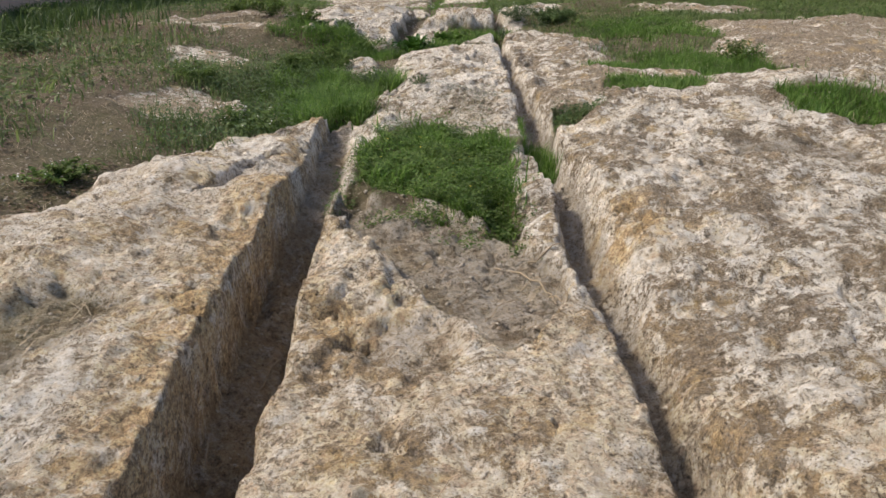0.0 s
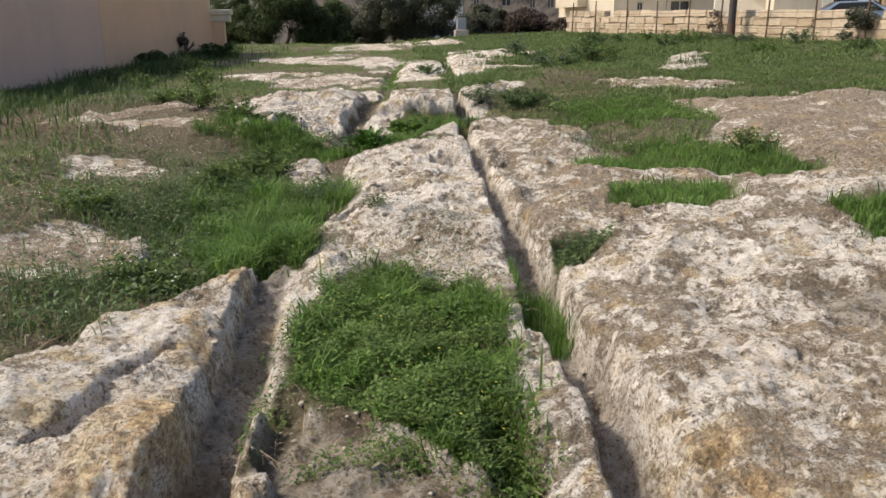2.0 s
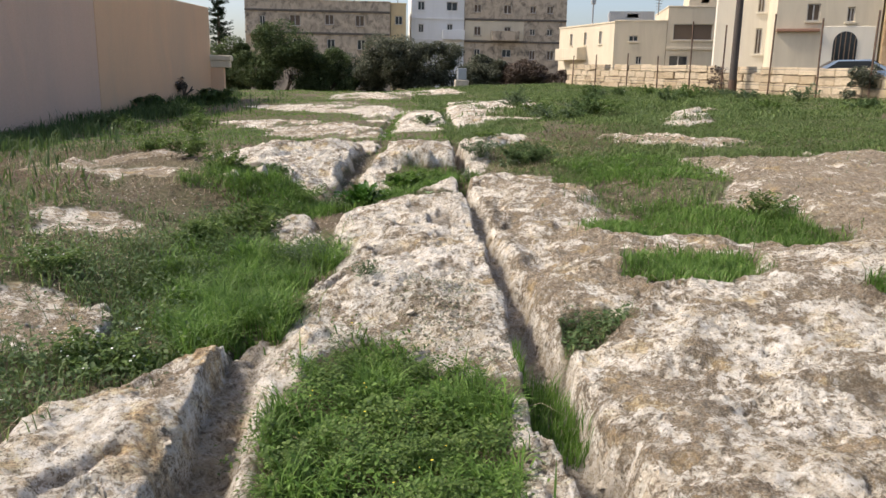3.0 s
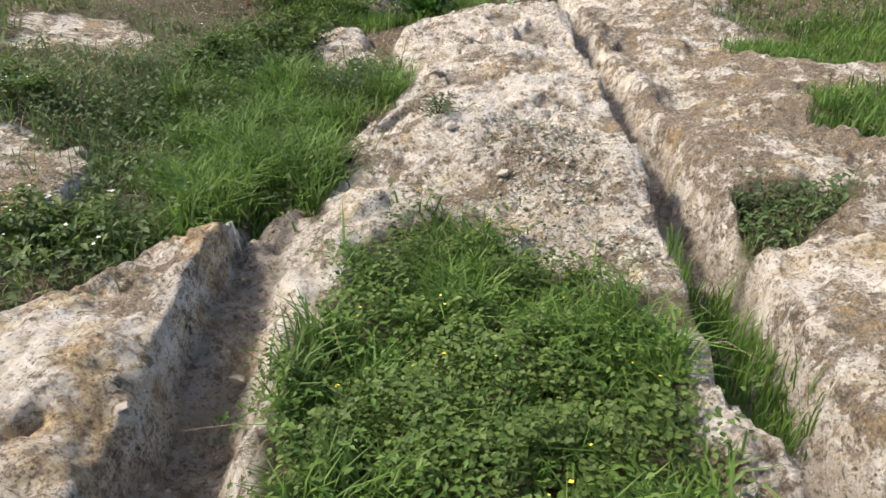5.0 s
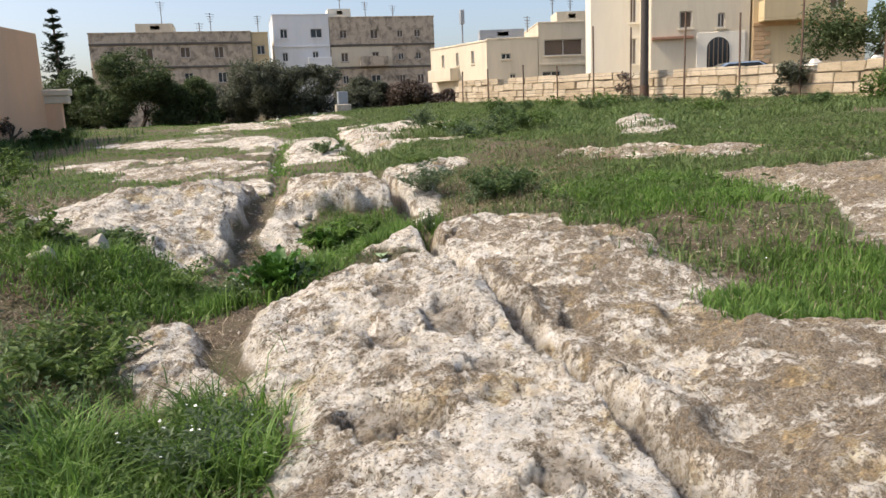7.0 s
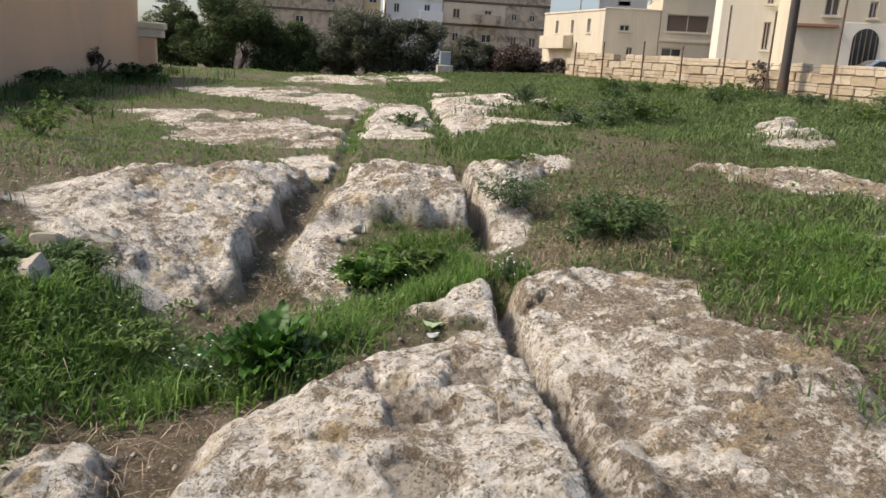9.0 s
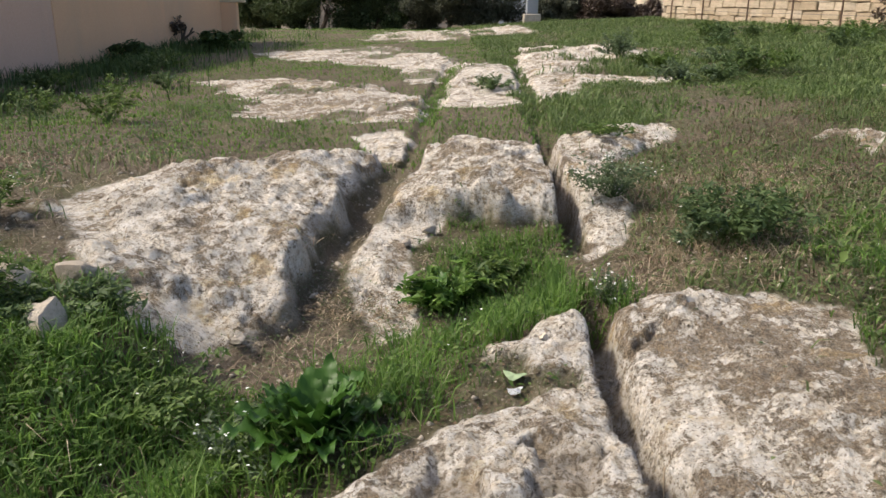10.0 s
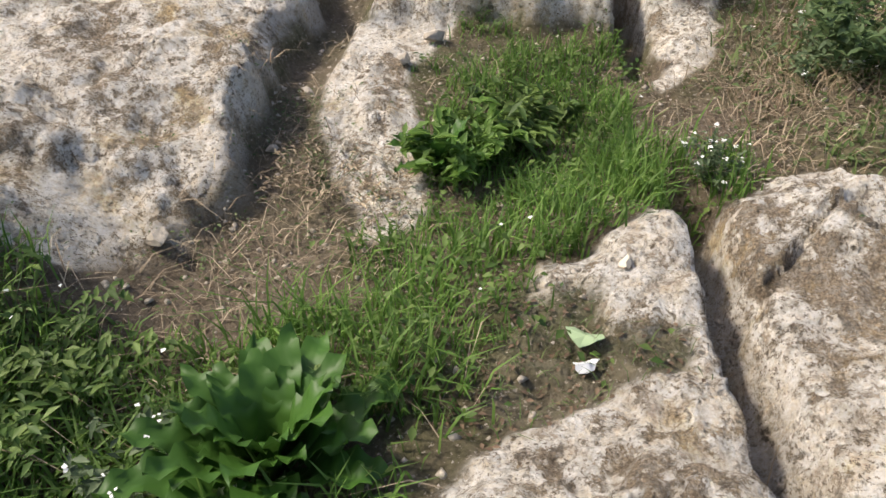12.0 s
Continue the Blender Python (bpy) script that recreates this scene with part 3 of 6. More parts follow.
    for rut, bed in ((RUT_LEFT, 0.75), (RUT_RIGHT, 0.6), (RUT_FAR_LEFT, 0.6), (RUT_FAR_RIGHT, 0.6)):
        ins = (v > rut[0, 0]) & (v < rut[-1, 0]) & (np.abs(u - 0.2) < 2.2)
        if not ins.any():
            continue
        c, wf, wr, dp = [np.interp(v[ins], rut[:, 0], rut[:, k]) for k in (1, 2, 3, 4)]
        side = u[ins] + 0.3 * wob[ins] - c
        if rut is RUT_LEFT:
            side = np.where(side < 0, side / (1 + 0.12 * smooth(4.1, 4.8, v[ins])), side)
            wf = np.where(side < 0, wr - 0.04, wf)
        if rut is RUT_RIGHT:
            side = side + 0.035
            side = np.where(side > 0, side / 1.75, side)
        a = np.abs(side) + 0.012 * fbm(u[ins], v[ins], 8, 3, 6)
        p = 1 - smooth(wf, wr, a)
        if rut is RUT_FAR_LEFT:
            dp = np.where(v[ins] < 14.2, np.maximum(h[ins] + np.interp(v[ins], [11.3, 12.5, 13.4, 14.2], [0.17, 0.18, 0.14, 0.05]), 0.02), dp)
        floor = h[ins] - dp * p
        h[ins] = floor + 0.012 * p * fbm(u[ins], v[ins], 12, 2, 3)
        crust[ins] *= 1 - p
        dust_shade[ins] = np.maximum(dust_shade[ins], bed * (smooth(0.75, 0.97, p) if rut is RUT_LEFT else smooth(0.35, 0.8, p)) * (dp > 0.03) * (1 - 0.7 * smooth(14.2, 15, v[ins])))
    # dark weathering film, with shade painted in, on the cut face beside the far rut
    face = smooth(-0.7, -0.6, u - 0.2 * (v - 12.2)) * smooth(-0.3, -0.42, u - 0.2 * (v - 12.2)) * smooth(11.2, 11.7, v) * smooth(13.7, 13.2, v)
    dust_shade = np.maximum(dust_shade, 0.5 * face * smooth(0.16, 0.06, h) * smooth(-0.5, 0.1, fbm(u, v, 3, 3, 2)))
    # knobs on the rib beside the narrow rut, and on the block ends
    for px, py, pr, ph in ((0.53, 4.1, 0.15, 0.07), (0.56, 3.65, 0.11, 0.035), (0.52, 4.75, 0.1, 0.03), (-1.0, 5.75, 0.16, 0.04), (-1.0, 4.0, 0.2, 0.09), (-1.6, 4.3, 0.2, 0.04), (0.72, 10.72, 0.16, 0.05), (1.2, 10.85, 0.2, 0.05)):
        near = (np.abs(u - px) < 2.5 * pr) & (np.abs(v - py) < 2.5 * pr)
        if near.any():
            h[near] += ph * np.exp(-((u[near] - px) ** 2 + (v[near] - py) ** 2) / pr ** 2) * smooth(0.3, 0.8, rock[near]) * (1 - smooth(0.02, 0.3, dust_shade[near]))
    # cracks
    for line in (((0.91, 10.45), (1.01, 10.59), (1.08, 10.68), (1.17, 10.76), (1.32, 10.88)), ((-0.7, 2.83), (-0.46, 2.83), (-0.22, 2.83)), ((0.5, 9.6), (0.25, 9.5), (0.05, 9.62)), ((1.4, 9.3), (1.7, 9.45), (1.8, 9.5)), ((1.2, 14.9), (1.24, 14.3), (1.36, 13.9))):
        for (ax, ay), (bx, by) in zip(line, line[1:]):
            near = (u > min(ax, bx) - 0.15) & (u < max(ax, bx) + 0.15) & (v > min(ay, by) - 0.15) & (v < max(ay, by) + 0.15)
            if not near.any():
                continue
            k = np.clip(((uu[near] - ax) * (bx - ax) + (vv[near] - ay) * (by - ay)) / ((bx - ax) ** 2 + (by - ay) ** 2), 0, 1)
            d = np.hypot(uu[near] - ax - k * (bx - ax), vv[near] - ay - k * (by - ay))
            h[near] -= 0.04 * smooth(0.02, 0.007, d)
    # round solution holes in the centre rock
    for px, py, pr, pd in ((-0.28, 7.15, 0.07, 0.07), (-0.43, 6.94, 0.09, 0.07), (0.46, 8.56, 0.13, 0.06), (-0.04, 7.68, 0.1, 0.07), (0.13, 7.6, 0.06, 0.05), (-0.05, 8.62, 0.1, 0.05), (0.2, 9.62, 0.1, 0.05), (0.62, 9.3, 0.09, 0.04), (0.45, 7.9, 0.1, 0.04), (0.42, 7.1, 0.09, 0.04), (0.25, 8.9, 0.09, 0.05), (0.12, 8.35, 0.1, 0.05), (0.3, 9.35, 0.12, 0.05), (1.02, 8.5, 0.06, 0.06), (0.98, 7.78, 0.06, 0.05), (1.35, 6.85, 0.08, 0.05), (1.75, 7.2, 0.07, 0.05), (-0.36, 2.62, 0.05, 0.06), (-0.27, 1.62, 0.04, 0.04), (-0.2, 1.92, 0.05, 0.03), (0.55, 9.75, 0.13, 0.05)):
        a = np.sqrt((u - px) ** 2 + ((v - py) * 0.8) ** 2) + 0.05 * fbm(u, v, 13, 4, 4) if u.size < 4e4 else None
        if a is None:
            near = (np.abs(u - px) < 0.3) & (np.abs(v - py) < 0.4)
            a = np.sqrt((u[near] - px) ** 2 + ((v[near] - py) * 0.8) ** 2) + 0.05 * fbm(u[near], v[near], 13, 4, 4)
            k = smooth(pr * 1.2, pr * 0.8, a)
            h[near] -= 1.0 * pd * k
            dust_shade[near] = np.maximum(dust_shade[near], 0.7 * k * smooth(5, 6, v[near]))
        else:
            h -= 1.0 * pd * smooth(pr * 1.2, pr * 0.8, a)
    ochre = 0.55 * smooth(5.0, 3.0, v) * smooth(-0.3, 0.6, fbm(u, v, 1.1, 4, 6) + 0.25)
    ochre = np.maximum(ochre, 0.95 * smooth(4.6, 3.9, v) * smooth(0.42, 0.16, np.abs(u + 0.9)))
    for px, py, pr in STAINS:
        ochre = np.maximum(ochre, smooth(1.2, 0.5, np.hypot(u - px, 0.7 * (v - py)) / pr + 0.5 * fbm(u, v, 6, 3, 2)))
    drop = -2.6 * smooth(36.5, 52, v) - 0.6 * smooth(14.5, 20, u) * smooth(-5, 5, v)
    return slope_plane(x, y) + h + drop, np.clip(rock, 0, 1), np.clip(dust_shade, 0, 1), np.clip(crust, 0, 1), np.clip(ochre, 0, 1)


def height_at(x, y):
    return float(ground_parts(np.array([float(x)]), np.array([float(y)]))[0][0])


def mesh_object(name, verts, faces, material, parent=None, label="", smooth_shade=False):
    """One mesh from arrays: verts (n, 3) and faces, a list of (m, k) index arrays."""
    me = bpy.data.meshes.new(name)
    me.vertices.add(len(verts))
    me.vertices.foreach_set("co", np.asarray(verts, np.float32).ravel())
    loops = np.concatenate([np.asarray(f).ravel() for f in faces]).astype(np.int32)
    sizes = np.concatenate([np.full(len(f), np.asarray(f).shape[1]) for f in faces])
    me.loops.add(len(loops))
    me.loops.foreach_set("vertex_index", loops)
    me.polygons.add(len(sizes))
    me.polygons.foreach_set("loop_start", np.concatenate([[0], np.cumsum(sizes)[:-1]]).astype(np.int32))
    if smooth_shade:
        me.polygons.foreach_set("use_smooth", np.ones(len(sizes), bool))
    me.update(calc_edges=True)
    me.materials.append(material)
    ob = new(name, me)
    if parent is not None:
        ob.parent = parent
    if label:
        tagged(ob, label)
    return ob


def part(name, bm, material, parent, label=""):
    me = bpy.data.meshes.new(name)
    bm.to_mesh(me)
    bm.free()
    me.materials.append(material)
    ob = new(name, me)
    ob.parent = parent
    if label:
        tagged(ob, label)
    return ob


def thing(name, label, category, m=None, group="", kind=""):
    e = tagged(new(name), label, category, group, kind)
    if m is not None:
        e.matrix_world = m
    return e


def build_ground():
    xs = np.concatenate([-np.geomspace(12, 2500, 26)[::-1], np.arange(-11.6, -4, 0.16), np.arange(-4, -1.7, 0.045), np.arange(-1.7, 2.1, 0.018), np.arange(2.1, 5, 0.045), np.arange(5, 16, 0.16), np.geomspace(16.2, 2500, 26)])
    ys = np.concatenate([-np.geomspace(5.2, 2500, 26)[::-1], np.arange(-5, 1.0, 0.07), np.arange(1.0, 11.2, 0.018), np.arange(11.2, 15.2, 0.026), np.arange(15.2, 20, 0.045), np.arange(20, 28, 0.08), np.arange(28, 37, 0.16), np.geomspace(37.2, 3500, 40)])
    X, Y = np.meshgrid(xs, ys)
    z, rock, dust_shade, crust, ochre = ground_parts(X.ravel(), Y.ravel())
    nx, ny = len(xs), len(ys)
    i = np.arange(nx * ny).reshape(ny, nx)
    quads = np.stack([i[:-1, :-1].ravel(), i[:-1, 1:].ravel(), i[1:, 1:].ravel(), i[1:, :-1].ravel()], 1)
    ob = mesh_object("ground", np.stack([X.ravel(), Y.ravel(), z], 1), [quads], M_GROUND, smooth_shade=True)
    for key, val in (("rock", rock), ("dust_shade", dust_shade), ("crust", crust), ("ochre", ochre)):
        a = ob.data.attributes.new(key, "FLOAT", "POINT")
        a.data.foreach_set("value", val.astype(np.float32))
    tagged(ob, "weathered cream limestone bedrock with two cart ruts, earth between", "ground", kind="structure")


build_ground()


# ---- small growth ----
rng = np.random.RandomState(7)


def blades(name, x, y, z, height, width, material, lean=0.5, parent=None, label="", kind="stuff", category="grass"):
    """Tapering curved grass blades rooted at the given places, joined in one mesh."""
    n = len(x)
    az = rng.rand(n) * 2 * np.pi
    tilt = lean * (0.3 + rng.rand(n))
    hh = np.maximum(height, 0.03) * (0.45 + 0.75 * rng.rand(n))
    w = width * (0.7 + 0.6 * rng.rand(n))
    dx, dy = np.cos(az), np.sin(az)
    fa = az + np.pi / 2 + (rng.rand(n) - 0.5)
    px, py = np.cos(fa) * w / 2, np.sin(fa) * w / 2
    base = np.stack([x, y, z - 0.01], 1)
    mid = base + np.stack([dx * hh * tilt * 0.32, dy * hh * tilt * 0.32, hh * 0.58], 1)
    tip = base + np.stack([dx * hh * tilt, dy * hh * tilt, hh * (1 - 0.25 * tilt)], 1)
    side = np.stack([px, py, np.zeros(n)], 1)
    verts = np.stack([base - side, base + side, mid + side * 0.8, mid - side * 0.8, tip], 1).reshape(-1, 3)
    k = np.arange(n)[:, None] * 5
    return tagged(mesh_object(name, verts, [k + np.array([[0, 1, 2, 3]]), k + np.array([[3, 2, 4]])], material, parent), label, category if parent is None else "", kind=kind)


def leaves(name, x, y, z, size, material, flat=0.5, parent=None, label="", kind="stuff", category="weeds", slim=0.5):
    """Small folded leaves at the given places, joined in one mesh."""
    n = len(x)
    az = rng.rand(n) * 2 * np.pi
    el = (rng.rand(n) - 0.25) * 1.6 * (1 - flat)
    s = size * (0.6 + 0.8 * rng.rand(n))
    d = np.stack([np.cos(az) * np.cos(el), np.sin(az) * np.cos(el), np.sin(el)], 1)
    p = np.stack([-np.sin(az), np.cos(az), (rng.rand(n) - 0.5) * 0.8], 1) * slim
    c = np.stack([x, y, z], 1)
    up = np.array([[0, 0, 0.16]])
    a = c - d * s[:, None] * 0.5
    b = c + (p * 0.5 + up) * s[:, None]
    e = c + d * s[:, None] * 0.55
    f = c + (-p * 0.5 + up) * s[:, None]
    verts = np.stack([a, b, e, f], 1).reshape(-1, 3)
    k = np.arange(n)[:, None] * 4
    return tagged(mesh_object(name, verts, [k + np.array([[0, 1, 2]]), k + np.array([[0, 2, 3]])], material, parent), label, category if parent is None else "", kind=kind)


def spots(n, box, keep=None):
    """Random places in a box in plan, kept by a chance from keep(u, v, rock, dust)."""
    x = box[0] + rng.rand(n) * (box[1] - box[0])
    y = box[2] + rng.rand(n) * (box[3] - box[2])
    z, rock, dust_shade, crust, ochre = ground_parts(x, y)
    if keep is not None:
        ok = rng.rand(n) < keep(x - 0.10, y - 0.08, rock, dust_shade)
        x, y, z = x[ok], y[ok], z[ok]
    return x, y, z


def within(pts, edge=0.1, ragged=0.05, full=False):
    def keep(u, v, rock, dust_shade):
        d = inside(u, v, pts) + ragged * fbm(u, v, 5, 2, 2)
        m = smooth(-edge, edge, d)
        return m if full else m * (1 - 0.9 * rock)
    return keep


def bounds(pts, pad=0.15):
    return (min(p[0] for p in pts) + 0.1 - pad, max(p[0] for p in pts) + 0.1 + pad, min(p[1] for p in pts) + 0.08 - pad, max(p[1] for p in pts) + 0.08 + pad)


HOLLOW = {name: pts for name, pts, *_ in HOLLOWS}
CLUMP = HOLLOW["clump bed"]
MEADOW = [(-0.85, 6.3), (-0.66, 6.5), (-0.66, 6.9), (-0.55, 7.2), (-0.52, 7.6), (-0.4, 7.85), (-0.52, 8.3), (-0.9, 8.5), (-1.5, 8.0), (-1.6, 7.0), (-1.3, 6.3), (-1.15, 5.95)]
MEADOW_DARK = [(-1.1, 5.9), (-1.6, 5.0), (-2.2, 5.6), (-2.2, 7.4), (-1.7, 9.4), (-1.2, 9.6), (-1.1, 8.5), (-1.4, 7.0)]
VALLEY = [(-2.1, 10.2), (-1.3, 9.8), (-0.5, 9.75), (-0.3, 9.8), (0.0, 10.1), (0.25, 10.4), (0.5, 10.95), (0.95, 11.05), (1.0, 12.3), (0.25, 12.42), (0.2, 11.6), (0.1, 11.0), (-0.2, 10.7), (-0.7, 10.45), (-1.1, 10.65), (-1.5, 10.9), (-1.9, 11.3)]

x, y, z = spots(30000, bounds(CLUMP), lambda u, v, r, d: within(CLUMP, 0.08, 0.12)(u, v, r, d) * (0.12 + 0.88 * smooth(-0.15, 0.3, fbm(u, v, 3.5, 3, 6))))
blades("clump_grass", x, y, z, 0.12 + 0.08 * fbm(x, y, 4.0, 3, 4), 0.008, M_GRASS, 1.0, label="lush bright green grass clump growing between the ruts")
x, y, z = spots(52000, bounds(CLUMP), within(CLUMP, 0.09, 0.15))
leaves("clump_clover", x, y, z + (0.25 + 0.75 * rng.rand(len(x))) * (0.03 + 0.13 * smooth(-0.5, 0.6, fbm(x, y, 5.0, 4, 1))), 0.017, M_HERB, 0.5, label="low leafy clover and weeds among the grass", slim=0.8)
x, y, z = spots(9000, bounds(CLUMP), lambda u, v, r, d: within(CLUMP, 0.08, 0.12)(u, v, r, d) * smooth(0.0, 0.5, fbm(u, v, 4.5, 3, 3)))
leaves("clump_herbs", x, y, z + 0.05 + 0.11 * rng.rand(len(x)), 0.024, M_GRASS, 0.4, label="pale green herbs standing in the grass clump", slim=0.5)
tuft = [(0.6, 4.95), (0.62, 5.75), (0.84, 5.75), (0.82, 5.0)]
x, y, z = spots(1200, bounds(tuft, 0), within(tuft, 0.04, 0.03, True))
blades("rut_grass", x, y, z, 0.13, 0.006, M_GRASS, 0.5, label="tall green grass tuft growing in the rut")
moss = HOLLOW["moss notch"]
x, y, z = spots(3000, bounds(moss), within(moss, 0.04, 0.03))
leaves("notch_weeds", x, y, z + rng.rand(len(x)) * 0.09, 0.03, M_HERB_DARK, 0.4, label="dark green weeds filling a rock notch")
x, y, z = spots(1500, bounds(moss), within(moss, 0.04, 0.03))
blades("notch_grass", x, y, z, 0.1, 0.004, M_GRASS_FIELD, 0.8, label="thin grass filling a rock notch")
x, y, z = spots(23000, bounds(MEADOW), within(MEADOW, 0.18, 0.25))
blades("meadow_grass", x, y, z, 0.14 + 0.13 * fbm(x, y, 4.0, 3, 4), 0.008, M_GRASS, 1.0, label="long bright green grass beside the rock")
x, y, z = spots(9000, bounds(MEADOW), within(MEADOW, 0.18, 0.25))
leaves("meadow_herbs", x, y, z + rng.rand(len(x)) * 0.14, 0.026, M_HERB, 0.4, label="leafy herbs among the long grass")
x, y, z = spots(15000, bounds(MEADOW_DARK), within(MEADOW_DARK, 0.25, 0.3))
leaves("meadow_weeds", x, y, z + rng.rand(len(x)) ** 1.5 * 0.17, 0.03, M_HERB_DARK, 0.4, label="dark leafy weeds on earth beside the rock", slim=0.6)
x, y, z = spots(9000, bounds(MEADOW_DARK), within(MEADOW_DARK, 0.3, 0.4))
blades("meadow_side_grass", x, y, z, 0.15, 0.006, M_GRASS_FIELD, 0.8, label="thin green grass on earth beside the rock")
x, y, z = spots(34000, bounds(VALLEY), lambda u, v, r, d: within(VALLEY, 0.15, 0.15)(u, v, r, d) * (1 - smooth(0.26, 0.12, np.hypot(u + 0.26, v - 10.1))) * (1 - d))
blades("valley_grass", x, y, z, 0.12 + 0.08 * fbm(x, y, 3.4, 3, 4) - 0.04 * smooth(11.6, 12.2, y), 0.007, M_GRASS, 0.8, label="long green grass in the hollow between rocks")
x, y, z = spots(12000, bounds(VALLEY), within(VALLEY, 0.15, 0.25))
leaves("valley_weeds", x, y, z + rng.rand(len(x)) * 0.1, 0.026, M_HERB, 0.4, label="leafy green weeds in the hollow between rocks", slim=0.6)
for pts, n in ((HOLLOW["green patch"], 12000), (HOLLOW["green patch two"], 24000), (HOLLOW["green patch three"], 10000)):
    x, y, z = spots(n, bounds(pts), within(pts, 0.12, 0.12))
    blades("patch_grass", x, y, z, 0.1, 0.007, M_GRASS, 0.8, label="short dense green grass patch in a rock hollow")


def field_keep(lo, hi, s, soil_only=1.0):
    def keep(u, v, rock, dust_shade):
        n = fbm(u, v, 0.55, 4, s)
        return smooth(lo, hi, n) * (1 - soil_only * rock) * (1 - dust_shade)
    return keep


# the open field on the side of the stone wall
BARE = [(1.3, 11.9), (1.5, 12.9), (2.4, 13.9), (3.3, 14.6), (4.0, 14.9), (3.6, 13.6), (2.4, 12.7), (1.9, 12.1)]


def meadow_keep(lo, hi, s):
    def keep(u, v, rock, dust_shade):
        return smooth(lo, hi, fbm(u, v, 0.55, 4, s)) * (1 - 0.995 * rock) * (1 - dust_shade) * (1 - 0.3 * smooth(-0.3, 0.3, inside(u, v, BARE)))
    return keep


x, y, z = spots(80000, (1.4, 9.0, 9.0, 20.0), meadow_keep(-0.9, 0.2, 2))
blades("field_grass", x, y, z, 0.085 + 0.05 * fbm(x, y, 0.9, 3, 6), 0.010, M_GRASS_FIELD, 0.9, label="green field grass with bare gaps")
x, y, z = spots(95000, (1.2, 9.0, 9.0, 20.0), meadow_keep(-1.0, 0.2, 2))
leaves("field_cover", x, y, z + rng.rand(len(x)) ** 2 * 0.07, 0.03, M_COVER, 0.7, label="low leafy ground cover in the field grass")
x, y, z = spots(105000, (1.2, 14.0, 16.0, 40.0), meadow_keep(-1.2, -0.4, 2))
blades("field_grass", x, y, z, 0.12 + 0.07 * fbm(x, y, 0.7, 3, 6), 0.02, M_GRASS_FIELD, 0.8, label="tall green field grass further off")
x, y, z = spots(40000, (1.2, 14.0, 18.0, 40.0), meadow_keep(-1.3, -0.4, 2))
leaves("field_cover", x, y, z + rng.rand(len(x)) ** 2 * 0.1, 0.065, M_COVER, 0.7, label="low leafy ground cover further off")
x, y, z = spots(16000, (2.0, 14.0, 9.5, 30.0), field_keep(-0.2, 0.5, 4))
leaves("field_weeds", x, y, z + rng.rand(len(x)) * 0.16, 0.06, M_HERB, 0.4, label="leafy field weeds")
# earth behind the blocks, and the strips between flat rocks
x, y, z = spots(54000, (-6.0, 2.0, 14.0, 40.0), field_keep(-1.0, -0.2, 3))
blades("strip_grass", x, y, z, 0.065, 0.014, M_GRASS, 0.8, label="green grass strips between flat rocks")
# the side of the rendered wall
x, y, z = spots(24000, (-6.5, -1.0, 3.8, 18.0), lambda u, v, r, d: field_keep(-0.3, 0.6, 6)(u, v, r, d) * smooth(-0.25, 0.2, fbm(u, v, 1.6, 4, 1)))
blades("weedy_grass", x, y, z, 0.13, 0.009, M_GRASS_FIELD, 0.9, label="patchy weeds and grass on brown earth")
x, y, z = spots(34000, (-6.5, -1.0, 3.8, 18.0), lambda u, v, r, d: field_keep(-0.3, 0.4, 5)(u, v, r, d) * smooth(-0.1, 0.25, fbm(u, v, 1.6, 4, 1)))
leaves("weedy_herbs", x, y, z + rng.rand(len(x)) ** 1.4 * 0.15, 0.035, M_HERB_DARK, 0.4, label="dark leafy weeds on brown earth")
x, y, z = spots(40000, (-10.5, -3.5, 10.0, 33.0), lambda u, v, r, d: smooth(-0.9, 0.1, fbm(u, v, 0.5, 3, 6)) * (1 - r) * (0.05 + 0.95 * smooth(-4.8, -6.4, u)))
blades("verge_grass", x, y, z, 0.34 + 0.12 * fbm(x, y, 0.8, 3, 2), 0.022, M_GRASS_DARK, 0.6, label="tall dark grass along the foot of the rendered wall")
# weedy earth round and behind the bedrock
x, y, z = spots(70000, (-8.0, 17.0, -9.0, 10.5), lambda u, v, r, d: smooth(-0.6, 0.3, fbm(u, v, 0.45, 4, 2)) * (1 - r) * (1 - d) * (1 - smooth(-3.2, -2.6, u) * smooth(4.6, 4.2, u) * smooth(-3.8, -3.2, v)) * smooth(-9.0, -6.0, v + fbm(u, v, 0.5, 3, 1)) * (1 - 0.4 * smooth(-1.0, -1.4, u) * smooth(-0.2, 0.25, fbm(u, v, 1.1, 4, 7) + 0.15)))
blades("rough_grass", x, y, z, 0.13 + 0.06 * fbm(x, y, 0.8, 3, 5), 0.018, M_GRASS_FIELD, 0.9, label="rough field grass on earth round the bedrock")
x, y, z = spots(100000, (-8.0, 17.0, -9.0, 10.5), lambda u, v, r, d: smooth(-0.4, 0.4, fbm(u, v, 0.6, 4, 5)) * (1 - r) * (1 - d) * (1 - smooth(-3.2, -2.6, u) * smooth(4.6, 4.2, u) * smooth(-3.8, -3.2, v)) * smooth(-9.0, -6.0, v + fbm(u, v, 0.5, 3, 1)) * (1 - 0.4 * smooth(-1.0, -1.4, u) * smooth(-0.2, 0.25, fbm(u, v, 1.1, 4, 7) + 0.15)))
leaves("rough_weeds", x, y, z + rng.rand(len(x)) ** 1.5 * 0.12, 0.07, M_COVER, 0.75, label="low leafy weeds on earth round the bedrock")
